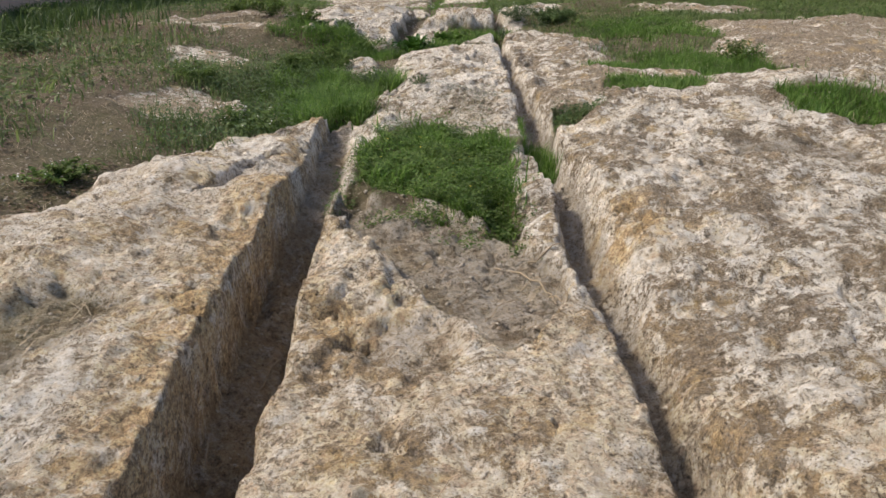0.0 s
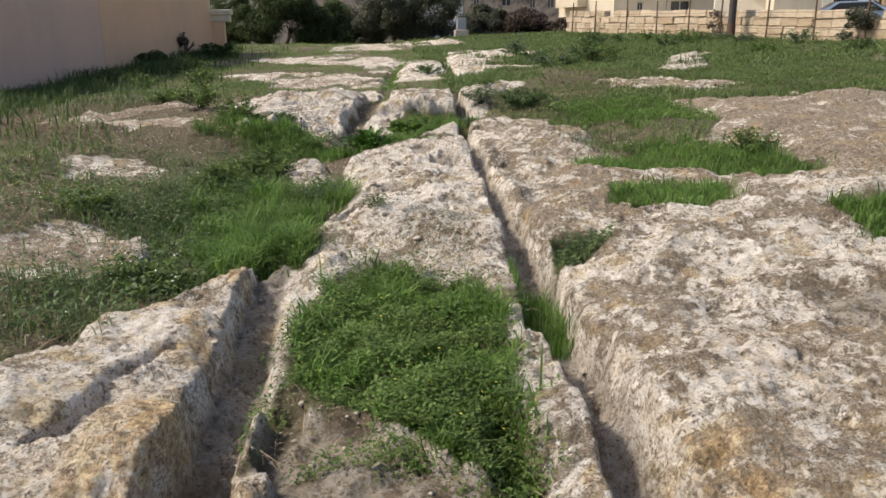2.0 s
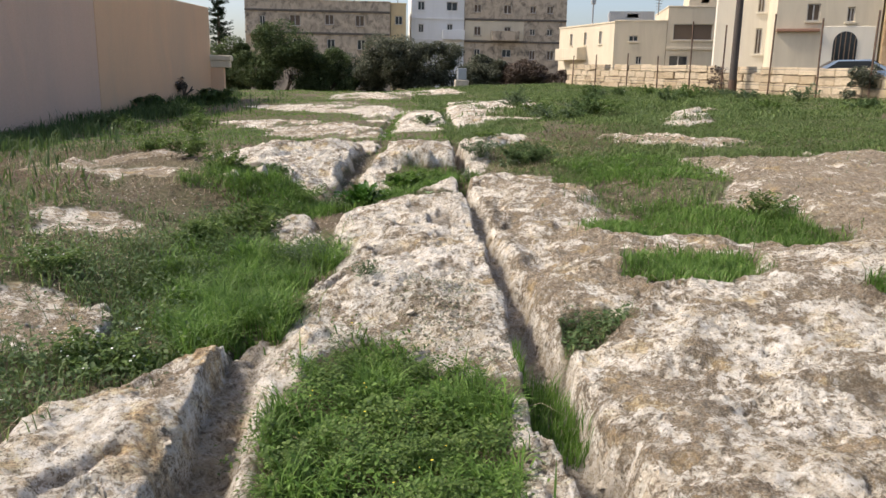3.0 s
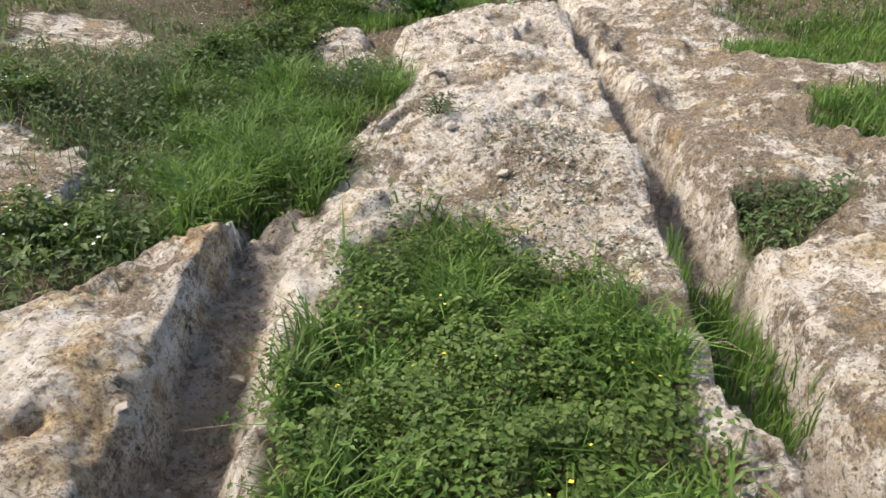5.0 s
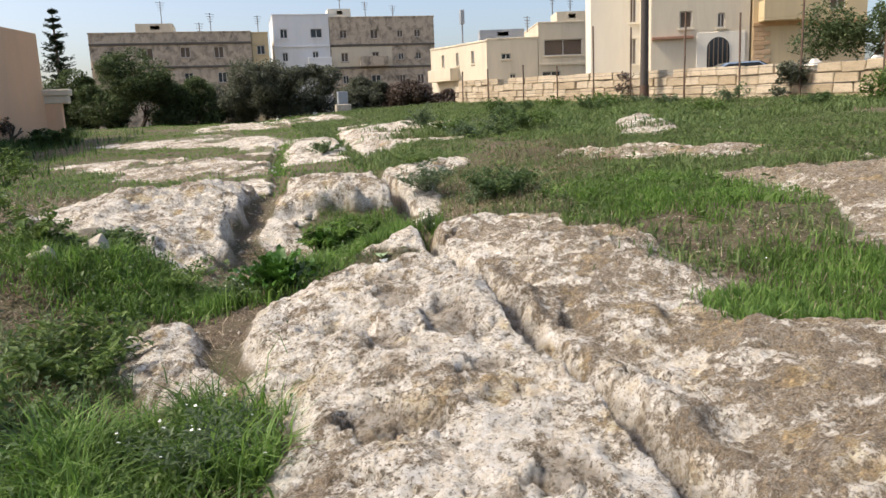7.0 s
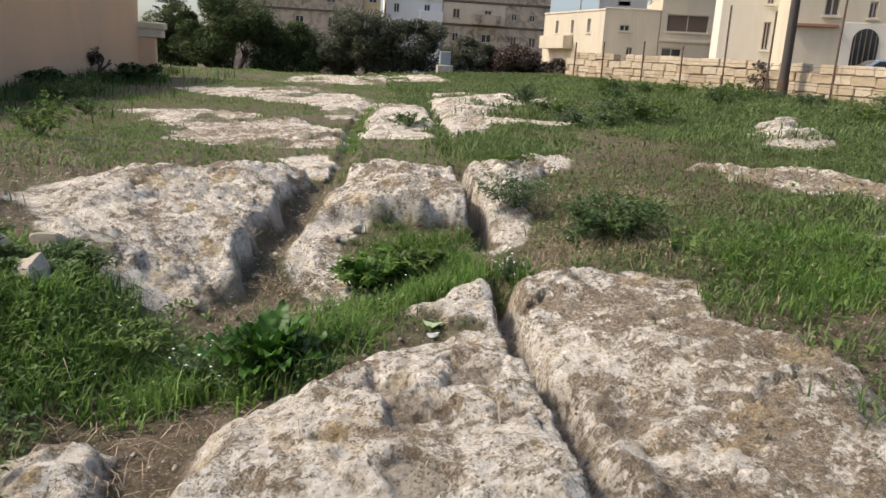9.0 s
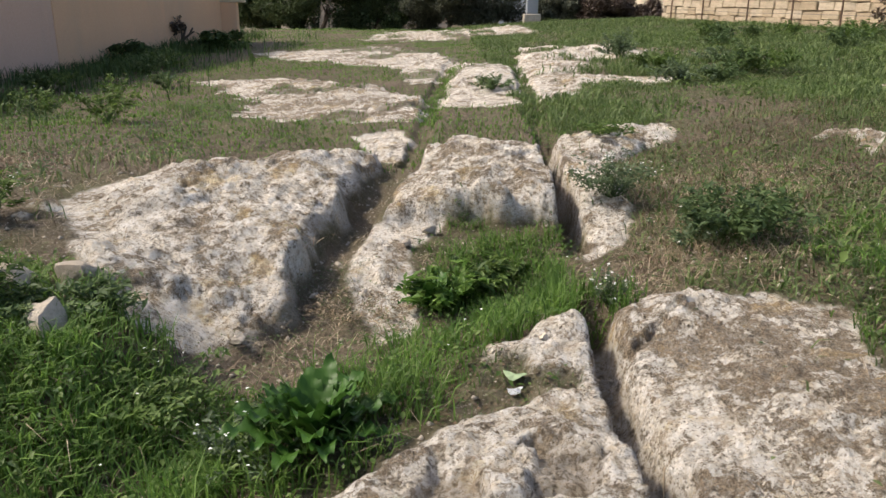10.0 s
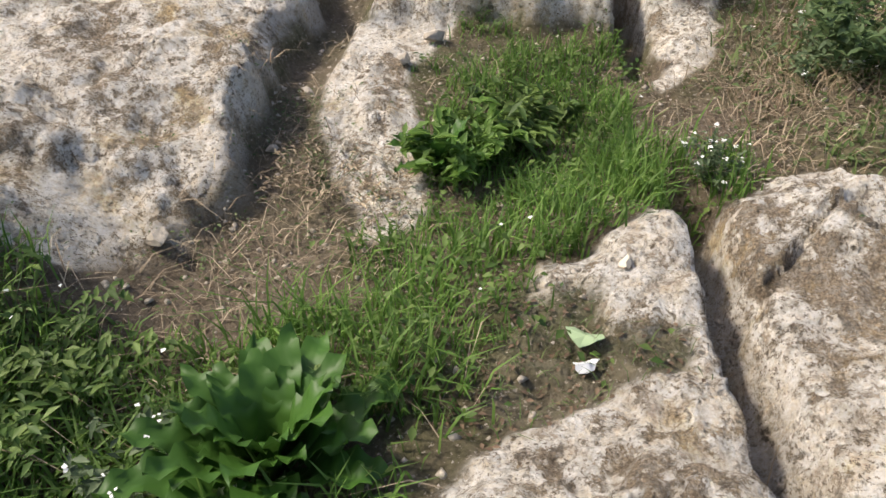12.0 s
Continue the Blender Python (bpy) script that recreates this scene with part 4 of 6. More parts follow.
# dry litter on bare earth and rock
x, y, z = spots(30000, (-5.0, 3.2, 1.0, 14.5), lambda u, v, r, d: (1 - r) * (0.25 + 0.75 * smooth(-0.2, 0.5, fbm(u, v, 0.9, 3, 1))) + 0.02)
blades("dry_litter", x, y, z + 0.012, 0.07, 0.004, M_STRAW, 3.2, label="dry straw litter on bare earth", category="litter")
x, y, z = spots(16000, (-6.0, 3.5, 2.0, 16.0), lambda u, v, r, d: (1 - r) * smooth(0.0, 0.7, fbm(u, v, 0.7, 3, 7)))
blades("withered_weeds", x, y, z, 0.08, 0.005, M_BROWN, 1.4, label="withered brown stems on bare earth", category="litter")
x, y, z = spots(42000, (-5.5, -1.0, 3.8, 14.0), lambda u, v, r, d: (1 - r) * smooth(-0.2, 0.5, fbm(u, v, 0.8, 3, 4)))
leaves("leaf_litter", x, y, z + 0.008, 0.03, M_BROWN, 0.8, label="brown leaf and bark litter on earth", category="litter")
bed = HOLLOW["gravel bed"]
x, y, z = spots(1500, bounds(bed), within(bed, 0.2, 0.2, True))
blades("bed_straw", x, y, z + 0.008, 0.06, 0.003, M_STRAW, 3.0, label="pale straw and stalks on the gravel bed", category="litter")
x, y, z = spots(2600, bounds(bed), within(bed, 0.2, 0.2, True))
leaves("bed_weeds", x, y, z + rng.rand(len(x)) * 0.04, 0.016, M_COVER, 0.5, label="small yellowish weeds on the gravel bed")
bare = [(1.1, 11.3), (1.2, 12.0), (1.6, 12.8), (2.6, 13.4), (3.0, 12.9), (2.2, 12.2), (1.9, 11.3), (1.4, 11.15)]
x, y, z = spots(5000, bounds(bare), within(bare, 0.3, 0.3))
blades("bank_straw", x, y, z + 0.01, 0.08, 0.004, M_STRAW, 2.4, label="dry straw and stalks on the bare bank", category="litter")
bank = [(1.3, 11.6), (1.5, 13.2), (2.4, 14.6), (4.0, 16.0), (5.5, 15.5), (4.4, 13.4), (2.8, 12.3), (2.0, 11.6)]
x, y, z = spots(15000, bounds(bank), lambda u, v, r, d: within(bank, 0.5, 0.4)(u, v, r, d) * smooth(-0.4, 0.4, fbm(u, v, 1.4, 4, 2)))
blades("bank_grass", x, y, z, 0.1 + 0.05 * fbm(x, y, 1.5, 3, 1), 0.007, M_GRASS_FIELD, 1.0, label="thin olive grass scattered over the bare bank")
x, y, z = spots(12000, bounds(bank), lambda u, v, r, d: within(bank, 0.5, 0.4)(u, v, r, d) * smooth(-0.3, 0.5, fbm(u, v, 1.4, 4, 3)))
leaves("bank_weeds", x, y, z + rng.rand(len(x)) ** 1.5 * 0.08, 0.028, M_COVER, 0.5, label="low olive weeds scattered over the bare bank")
x, y, z = spots(9000, bounds(bank), within(bank, 0.5, 0.4))
blades("bank_stalks", x, y, z + 0.01, 0.09, 0.005, M_BROWN, 2.0, label="withered stalks lying on the bare bank", category="litter")
tip = HOLLOW["tip hollow"]
x, y, z = spots(1400, bounds(tip), within(tip, 0.06, 0.05))
blades("hollow_weeds", x, y, z, 0.05, 0.003, M_GRASS_FIELD, 1.2, label="thin low weeds in the rock hollow")
x, y, z = spots(900, bounds(tip), within(tip, 0.06, 0.05))
leaves("hollow_litter", x, y, z + 0.006, 0.018, M_BROWN, 0.8, label="brown litter in the rock hollow", category="litter")
gravel = HOLLOW["gravel flat"]
x, y, z = spots(3500, bounds(gravel), within(gravel, 0.15, 0.15, True))
leaves("flat_weeds", x, y, z + rng.rand(len(x)) * 0.015, 0.014, M_HERB_GREY, 0.7, label="tiny grey-green weeds on the gravelly rock")
fringe = [(-0.62, 4.6), (-0.45, 4.42), (0.05, 3.9), (0.33, 3.5), (0.47, 3.5), (0.48, 3.9), (0.2, 4.15), (-0.3, 4.6), (-0.52, 5.0), (-0.6, 5.0)]
x, y, z = spots(13000, bounds(fringe), within(fringe, 0.1, 0.25, True))
leaves("fringe_weeds", x, y, z + rng.rand(len(x)) ** 1.6 * 0.08, 0.02, M_HERB, 0.5, label="low yellowish weeds fringing the grass clump")
bank_side = [(-1.5, 9.75), (-0.4, 9.75), (-0.42, 10.3), (-0.8, 10.5), (-1.4, 10.45)]
x, y, z = spots(4500, bounds(bank_side), within(bank_side, 0.15, 0.15))
blades("bank_side_grass", x, y, z, 0.11 + 0.05 * fbm(x, y, 3.0, 3, 2), 0.009, M_GRASS, 1.1, label="long bright green grass arching beside the dock plant")
lush = [(2.48, 11.91), (3.54, 11.25), (3.69, 10.28), (3.29, 9.95), (2.66, 9.89), (1.98, 10.54)]
x, y, z = spots(16000, bounds(lush), within(lush, 0.25, 0.3))
blades("lush_grass", x, y, z, 0.1 + 0.04 * fbm(x, y, 2.0, 3, 3), 0.008, M_GRASS, 0.9, label="lush green grass behind the bedrock")
rut_strip = [(0.1, 16.2), (0.2, 18.6), (0.55, 22.4), (0.35, 22.4), (0.0, 18.7), (-0.08, 16.2)]
x, y, z = spots(6000, bounds(rut_strip), within(rut_strip, 0.06, 0.1, True))
blades("rut_strip_grass", x, y, z, 0.07, 0.012, M_GRASS, 0.8, label="green grass growing along the far rut")
# flowers and pebbles
x, y, z = spots(700, (-6.0, 9.0, 3.0, 20.0), lambda u, v, r, d: (1 - r) * smooth(0.1, 0.7, fbm(u, v, 0.8, 3, 3)))
leaves("white_flowers", x, y, z + 0.1 + 0.1 * rng.rand(len(x)), 0.013, M_PETAL, 0.9, label="tiny white flowers among the weeds", slim=1.0, category="flowers")
x, y, z = spots(60, bounds(CLUMP), within(CLUMP, 0.1))
leaves("yellow_flowers", x, y, z + 0.12 + 0.06 * rng.rand(len(x)), 0.011, M_PETAL_Y, 0.9, label="tiny yellow flowers among the grass", slim=1.0, category="flowers")


def chips(name, x, y, z, size, material, label):
    """Angular stone chips lying on the ground."""
    n = len(x)
    s = size * (0.4 + 1.2 * rng.rand(n) ** 2)
    off = (rng.rand(n, 6, 3) - 0.5) * 0.7 + np.array([[1, 0, 0], [0, 1, 0], [-1, 0, 0], [0, -1, 0], [0, 0, 0.7], [0, 0, -0.5]])[None]
    verts = (np.stack([x, y, z], 1)[:, None] + off * s[:, None, None] * 0.5).reshape(-1, 3)
    k = np.arange(n)[:, None] * 6
    tris = [k + np.array([f]) for f in ([0, 1, 4], [1, 2, 4], [2, 3, 4], [3, 0, 4], [1, 0, 5], [2, 1, 5], [3, 2, 5], [0, 3, 5])]
    tagged(mesh_object(name, verts, tris, material), label, "gravel", kind="stuff")


x, y, z = spots(26000, (-3.5, 3.2, 1.0, 14.0), lambda u, v, r, d: 0.35 * (1 - r) + 0.5 * d + 0.012)
chips("stone_chips", x, y, z, 0.022, M_STONE, "pale limestone chips scattered on earth and rut floors")
x, y, z = spots(2600, bounds(gravel), within(gravel, 0.15, 0.2, True))
chips("gravel_chips", x, y, z, 0.02, M_STONE, "small pale limestone gravel lying on the flat rock")


# ---- plants that stand alone ----
def herb_bush(u, v, r, h, material, label, n=700, leaf=0.045, stems=26, flowers=0, slim=0.4):
    x0, y0 = u + 0.1, v + 0.08
    z0 = height_at(x0, y0) - 0.015
    e = thing("bush", label, "bush", pose(x0, y0, z0))
    a = rng.rand(stems) * 2 * np.pi
    q = np.sqrt(rng.rand(stems))
    tips = np.stack([np.cos(a) * q * r, np.sin(a) * q * r, h * (0.55 + 0.45 * rng.rand(stems)) * (1 - 0.35 * q ** 2)], 1)
    bm = bmesh.new()
    for tx, ty, tz in tips:
        w = 0.004 + 0.004 * h
        p = [bm.verts.new(c) for c in ((-w, 0, 0), (w, 0, 0), (0, w, 0), (tx * 0.6, ty * 0.6, tz * 0.55), (tx, ty, tz))]
        for f in ((0, 1, 3), (1, 2, 3), (2, 0, 3)):
            bm.faces.new([p[i] for i in f])
        s1 = bm.verts.new((tx * 0.6 + w, ty * 0.6, tz * 0.55))
        bm.faces.new((p[3], s1, p[4]))
    tagged(part("stem", bm, M_HERB_DARK, e), kind="stuff")
    k = rng.randint(0, stems, n)
    f = 0.3 + 0.72 * rng.rand(n) ** 0.7
    c = tips[k] * np.stack([f ** 1.1, f ** 1.1, f], 1) + (rng.rand(n, 3) - 0.5) * np.array([[0.2 * r, 0.2 * r, 0.12 * h]])
    leaves("foliage", c[:, 0], c[:, 1], np.maximum(c[:, 2], 0.01), leaf, material, 0.3, parent=e, slim=slim)
    if flowers:
        k = rng.randint(0, stems, flowers)
        c = tips[k] + (rng.rand(flowers, 3) - 0.5) * 0.1 * r
        leaves("flower_cluster", c[:, 0], c[:, 1], c[:, 2] + 0.01, 0.013, M_PETAL, 0.9, parent=e, label="small white flower heads", slim=1.0)
    return e


herb_bush(1.78, 11.75, 0.42, 0.36, M_HERB_DARK, "dark green leafy bush on earth beside the rock", 1600, 0.05, 40)
herb_bush(1.35, 12.75, 0.34, 0.34, M_HERB_GREY, "grey-green flowering bush beside the rut edge", 900, 0.04, 34, 60)
herb_bush(1.6, 11.9, 0.3, 0.25, M_HERB_GREY, "grey-green flowering weed on bare earth", 500, 0.04, 24, 70)
herb_bush(0.98, 11.12, 0.13, 0.2, M_HERB_GREY, "small grey-green herb at the rut's end", 420, 0.022, 20, 40)
herb_bush(0.2, 11.45, 0.26, 0.24, M_GRASS, "glossy green leafy weed in the hollow", 500, 0.075, 30, slim=0.35)
herb_bush(0.42, 11.65, 0.24, 0.22, M_HERB, "green leafy weed in the hollow", 420, 0.07, 26, slim=0.35)
herb_bush(-1.4, 10.72, 0.36, 0.18, M_HERB_DARK, "dark low herb at the foot of the block", 900, 0.045, 30)
herb_bush(-0.95, 10.3, 0.4, 0.2, M_HERB, "low leafy herb in the hollow", 900, 0.035, 34, 8)
herb_bush(-0.5, 10.0, 0.22, 0.22, M_HERB_GREY, "flowering weed at the rock's edge", 420, 0.03, 24, 16)
herb_bush(-2.45, 11.9, 0.36, 0.36, M_HERB, "green weed bush on the bank", 900, 0.05, 34, 40)
herb_bush(-1.2, 8.95, 0.34, 0.4, M_HERB, "dark green upright weed on the bank", 1100, 0.05, 34)
herb_bush(-1.5, 8.35, 0.3, 0.3, M_HERB, "dark green upright weed on the bank", 800, 0.05, 30)
herb_bush(-1.8, 10.7, 0.3, 0.35, M_HERB, "green weed on the bank", 700, 0.05, 30)
herb_bush(-3.1, 12.6, 0.3, 0.3, M_HERB, "green weed on the bank", 700, 0.05, 28)
herb_bush(-0.62, 7.85, 0.3, 0.34, M_HERB_GREY, "grey-green wispy weed at the rock's edge", 800, 0.035, 44, 20, 0.25)
herb_bush(-0.56, 6.7, 0.1, 0.12, M_STRAW, "dry wispy tuft in a rock hole", 160, 0.03, 26, 0, 0.2)
herb_bush(-0.16, 6.74, 0.14, 0.12, M_HERB_GREY, "dry wispy tuft in a rock hole", 200, 0.03, 30, 0, 0.2)
herb_bush(-0.84, 13.75, 0.16, 0.08, M_HERB_DARK, "small green weed growing on the block", 260, 0.04, 14)
herb_bush(1.6, 14.4, 0.3, 0.14, M_HERB, "low green weed on the rock ledge", 400, 0.05, 22)
herb_bush(0.95, 18.9, 0.4, 0.25, M_HERB_DARK, "dark green weed between far rocks", 600, 0.06, 24)
herb_bush(-2.25, 4.3, 0.28, 0.16, M_HERB, "green weed at the rock's edge", 500, 0.04, 24, 20)
herb_bush(-1.55, 5.9, 0.34, 0.24, M_HERB, "green leafy weed on earth", 700, 0.045, 28, 30)
herb_bush(-2.3, 7.2, 0.3, 0.22, M_HERB, "green leafy weed on earth", 500, 0.045, 26, 20)
herb_bush(3.3, 8.45, 0.3, 0.26, M_HERB, "flowering green weed in the grass", 500, 0.045, 28, 80)
herb_bush(-0.25, 11.35, 0.3, 0.1, M_STRAW, "dry yellowish weed on gravel", 500, 0.03, 40, 0, 0.25)
for _ in range(26):
    herb_bush(3.0 + rng.rand() * 9, 13 + rng.rand() * 17, 0.35 + 0.3 * rng.rand(), 0.25 + 0.3 * rng.rand(), (M_HERB, M_HERB_DARK, M_HERB_GREY)[rng.randint(3)], "leafy weed bush in the field grass", 420, 0.08, 20, 20)
for _ in range(14):
    herb_bush(-3 - rng.rand() * 4.5, 7 + rng.rand() * 22, 0.3 + 0.3 * rng.rand(), 0.3 + 0.25 * rng.rand(), (M_HERB, M_HERB_DARK)[rng.randint(2)], "leafy weed bush on brown earth", 420, 0.07, 20, 10)


def broad_leaf_plant(u, v, count, length, label):
    x0, y0 = u + 0.1, v + 0.08
    e = thing("broad_leaf_plant", label, "plant", pose(x0, y0, height_at(x0, y0) - 0.01))
    for k in range(count):
        az = k * 2.4 + rng.rand() * 0.5
        up = 1.5 - 0.85 * (k / count) ** 1.3 + 0.12 * rng.rand()
        L = length * (0.75 + 0.4 * rng.rand())
        wmax = L * (0.27 + 0.1 * rng.rand())
        bm = bmesh.new()
        rows, s, zz, ang = [], 0.015 + 0.05 * (k / count), 0.0, up
        steps = 14
        for i in range(steps + 1):
            f = i / steps
            w = wmax * 0.5 * (0.12 + 0.88 * math.sin(math.pi * min(1, max(0, (f - 0.12) / 0.88)) ** 0.85) ** 0.8 if f > 0.12 else 0.1)
            if f == 1:
                w = 0.002
            wav = 0.06 * L * math.sin(f * 26 + 3 * k)
            rows.append([bm.verts.new((s, q * w, zz + abs(q) * w * 0.35 + wav * abs(q) * (1 if q > 0 else -1))) for q in (-1, -0.5, 0, 0.5, 1)])
            s += math.cos(ang) * L / steps
            zz += math.sin(ang) * L / steps
            ang -= (0.07 + 0.07 * rng.rand()) * 0.65
        for r0, r1 in zip(rows, rows[1:]):
            for a in range(4):
                bm.faces.new((r0[a], r0[a + 1], r1[a + 1], r1[a])).smooth = True
        bmesh.ops.rotate(bm, verts=bm.verts, cent=(0, 0, 0), matrix=Matrix.Rotation(az, 3, "Z"))
        part("leaf", bm, M_DOCK, e)
    return e


broad_leaf_plant(-0.26, 10.1, 44, 0.29, "large dark green dock plant with broad upright leaves")
broad_leaf_plant(0.12, 11.42, 14, 0.2, "glossy dark green broad-leaved weed in the hollow")


# ---- loose stones and litter ----
def loose_stone(u, v, size, squash, label, sink=0.25):
    bm = bmesh.new()
    bmesh.ops.create_icosphere(bm, subdivisions=3, radius=1)
    o = Vector((rng.rand() * 50, rng.rand() * 50, 0))
    cuts = [(Vector(rng.normal(size=3)).normalized(), 0.4 + 0.3 * rng.rand()) for _ in range(12)]
    for q in bm.verts:
        d = 1 + 0.35 * noise.noise(q.co * 1.3 + o) + 0.14 * noise.noise(q.co * 3.5 + o)
        d += 0.07 * noise.noise(q.co * 8 + o)
        c = q.co * d
        for nrm, lim in cuts:
            over = c.dot(nrm) - lim
            if over > 0:
                c -= nrm * over * 0.9
        q.co = Vector((c.x, c.y * 0.8, c.z * squash)) * size
    me = bpy.data.meshes.new("stone")
    bm.to_mesh(me)
    bm.free()
    me.materials.append(M_STONE)
    ob = new("stone", me)
    ob.matrix_world = pose(u + 0.1, v + 0.08, height_at(u + 0.1, v + 0.08) + size * squash * (1 - 2 * sink), 0, 0, rng.rand() * 360)
    tagged(ob, label, "stone", "loose stones")


for u, v, s, q in ((-1.45, 11.05, 0.16, 0.7), (-1.38, 10.5, 0.15, 0.7), (-1.62, 10.35, 0.12, 0.6), (-1.75, 10.9, 0.2, 0.5), (-0.5, 11.55, 0.03, 0.7), (-0.42, 12.0, 0.03, 0.7), (-0.02, 12.1, 0.05, 0.8), (0.12, 12.35, 0.07, 0.6), (-0.72, 5.25, 0.03, 0.6), (-0.9, 4.9, 0.025, 0.6), (-0.75, 10.95, 0.05, 0.6), (-0.35, 6.62, 0.025, 0.7), (-0.1, 6.62, 0.03, 0.7), (0.1, 6.3, 0.03, 0.6), (0.3, 6.2, 0.025, 0.6), (0.8, 4.75, 0.03, 0.6), (7.0, 18.6, 0.14, 0.5), (7.6, 19.5, 0.18, 0.5), (5.4, 20.5, 0.18, 0.4)):
    loose_stone(u, v, s, q, "pale weathered limestone lump lying on the ground")


def flat_scrap(name, u, v, w, material, label, category, turn):
    bm = bmesh.new()
    rim = []
    for k in range(11):
        a = k / 11 * 2 * math.pi
        r = w * (0.6 + 0.4 * rng.rand())
        rim.append(bm.verts.new((math.cos(a) * r, math.sin(a) * r * 0.55, 0.012 * rng.rand() + 0.01 * math.cos(2 * a))))
    c = bm.verts.new((0, 0, 0.012))
    for k in range(11):
        bm.faces.new((c, rim[k], rim[(k + 1) % 11]))
    r = bmesh.ops.extrude_face_region(bm, geom=bm.faces[:])
    for q in r["geom"]:
        if isinstance(q, bmesh.types.BMVert):
            q.co.z += 0.0025
    me = bpy.data.meshes.new(name)
    bm.to_mesh(me)
    bm.free()
    me.materials.append(material)
    ob = new(name, me)
    ob.matrix_world = pose(u + 0.1, v + 0.08, height_at(u + 0.1, v + 0.08) + 0.012, 6, -5, turn)
    tagged(ob, label, category)


flat_scrap("plastic_scrap", 0.46, 10.34, 0.04, M_PLASTIC, "crumpled white plastic scrap on earth in the rock hollow", "litter", 20)
flat_scrap("dry_leaf", 0.47, 10.41, 0.06, M_DRYLEAF, "pale green wilted leaf on earth in the rock hollow", "leaf", -25)
flat_scrap("plastic_scrap", 0.6, 10.62, 0.035, M_CREAM, "cream coloured scrap on earth in the rock hollow", "litter", 70)


def twig(u, v, length, turn, label, bend=0.2, r=0.006):
    cu = bpy.data.curves.new("twig", "CURVE")
    cu.dimensions, cu.bevel_depth, cu.bevel_resolution = "3D", r, 1
    sp = cu.splines.new("POLY")
    n = 9
    sp.points.add(n - 1)
    ca, sa = math.cos(radians(turn)), math.sin(radians(turn))
    for i in range(n):
        f = i / (n - 1)
        lx, ly = (f - 0.5) * length, bend * length * math.sin(f * 3) + 0.01 * (rng.rand() - 0.5)
        px, py = u + 0.1 + ca * lx - sa * ly, v + 0.08 + sa * lx + ca * ly
        sp.points[i].co = (px, py, height_at(px, py) + r + 0.01, 1)
        sp.points[i].radius = 1 - 0.6 * f
    cu.materials.append(M_STRAW)
    tagged(new("twig", cu), label, "twig", "dry twigs")


twig(0.35, 3.15, 0.5, -65, "pale dry plant stalk lying in the rock basin", 0.2)
twig(0.42, 2.95, 0.3, -110, "curled pale dry stalk lying in the rock basin", 0.35, 0.004)
twig(-0.72, 2.95, 0.5, 75, "dry thin stalk leaning in the rut", 0.05, 0.004)
twig(0.25, 2.85, 0.25, 40, "dry thin stalk in the rock basin", 0.2, 0.003)
twig(-1.55, 5.4, 0.5, 30, "dry brown twig on earth beside the rock", 0.1)
twig(-1.7, 5.15, 0.35, 65, "dry brown twig on earth beside the rock", 0.1)
twig(0.86, 10.02, 0.3, 78, "pale dry stalk lying in the narrow rut", 0.1, 0.003)
twig(0.93, 9.8, 0.22, 50, "pale dry stalk lying in the narrow rut", 0.2, 0.003)
twig(0.55, 3.35, 0.3, -15, "dry brown twig in the rock basin", 0.05, 0.005)


# ---- rendered boundary wall ----
def box(bm, x0, x1, y0, y1, z0, z1, bevel=0.0):
    r = bmesh.ops.create_cube(bm, size=1, matrix=Matrix.Translation(((x0 + x1) / 2, (y0 + y1) / 2, (z0 + z1) / 2)) @ Matrix.Diagonal((x1 - x0, y1 - y0, z1 - z0, 1)))
    if bevel:
        edges = list({e for v in r["verts"] for e in v.link_edges})
        bmesh.ops.bevel(bm, geom=edges, offset=bevel, segments=1, affect="EDGES")


def along(p, q):
    """A pose at p whose x axis points to q in plan."""
    return pose(p[0], p[1], 0, 0, 0, math.degrees(math.atan2(q[1] - p[1], q[0] - p[0]))), math.hypot(q[0] - p[0], q[1] - p[1])


def garden_wall():
    e = thing("wall_garden", "beige rendered boundary wall with a rough plinth", "wall", kind="structure")
    p, q, r = (-6.05, 31.0), (-7.59, 24.1), (-11.85, 5.0)
    for name, a, b, mat, top in (("wall_panel", p, q, M_RENDER, 4.18), ("wall_panel", q, r, M_RENDER_PINK, 4.14)):
        m, length = along(a, b)
        bm = bmesh.new()
        box(bm, 0, length, 0.0, 0.25, -1.0, top, 0.02)
        o = part(name, bm, mat, e)
        o.matrix_world = m @ pose(0, -0.25, 0)
        bm = bmesh.new()
        n = int(length / 0.5)
        for k in range(n):
            f0, f1 = k * length / n, (k + 1) * length / n
            zz = 0.95 - 0.045 * (f0 if a is p else 7.07 + f0) + 0.05 * (k % 3 == 0)
            box(bm, f0 + 0.01, f1 - 0.01, -0.03, 0.0, -1.2, zz + 0.02 * rng.rand(), 0.008)
        o = part("plinth", bm, M_JOINT, e)
        o.matrix_world = m @ pose(0, 0.03 + 0.001, 0)
    bm = bmesh.new()
    box(bm, -0.9, 0.0, 0.0, 0.25, 0.2, 2.35, 0.02)
    o = part("end_pier", bm, M_RENDER, e)
    o.matrix_world = pose(-5.6, 31.0, 0)
    bm = bmesh.new()
    box(bm, -0.42, 0.42, -0.06, 0.4, 2.35, 2.55, 0.03)
    box(bm, -0.36, 0.36, -0.02, 0.36, 2.12, 2.35, 0.02)
    o = part("pier_cap", bm, M_CREAM, e)
    o.matrix_world = pose(-5.75, 30.98, 0)


garden_wall()


# ---- dry-stone field wall, fence posts and pole ----
WALL_LINE = [(8.4, 36.5), (10.9, 28.4), (12.4, 21.5), (13.6, 15.0), (14.6, 8.0)]


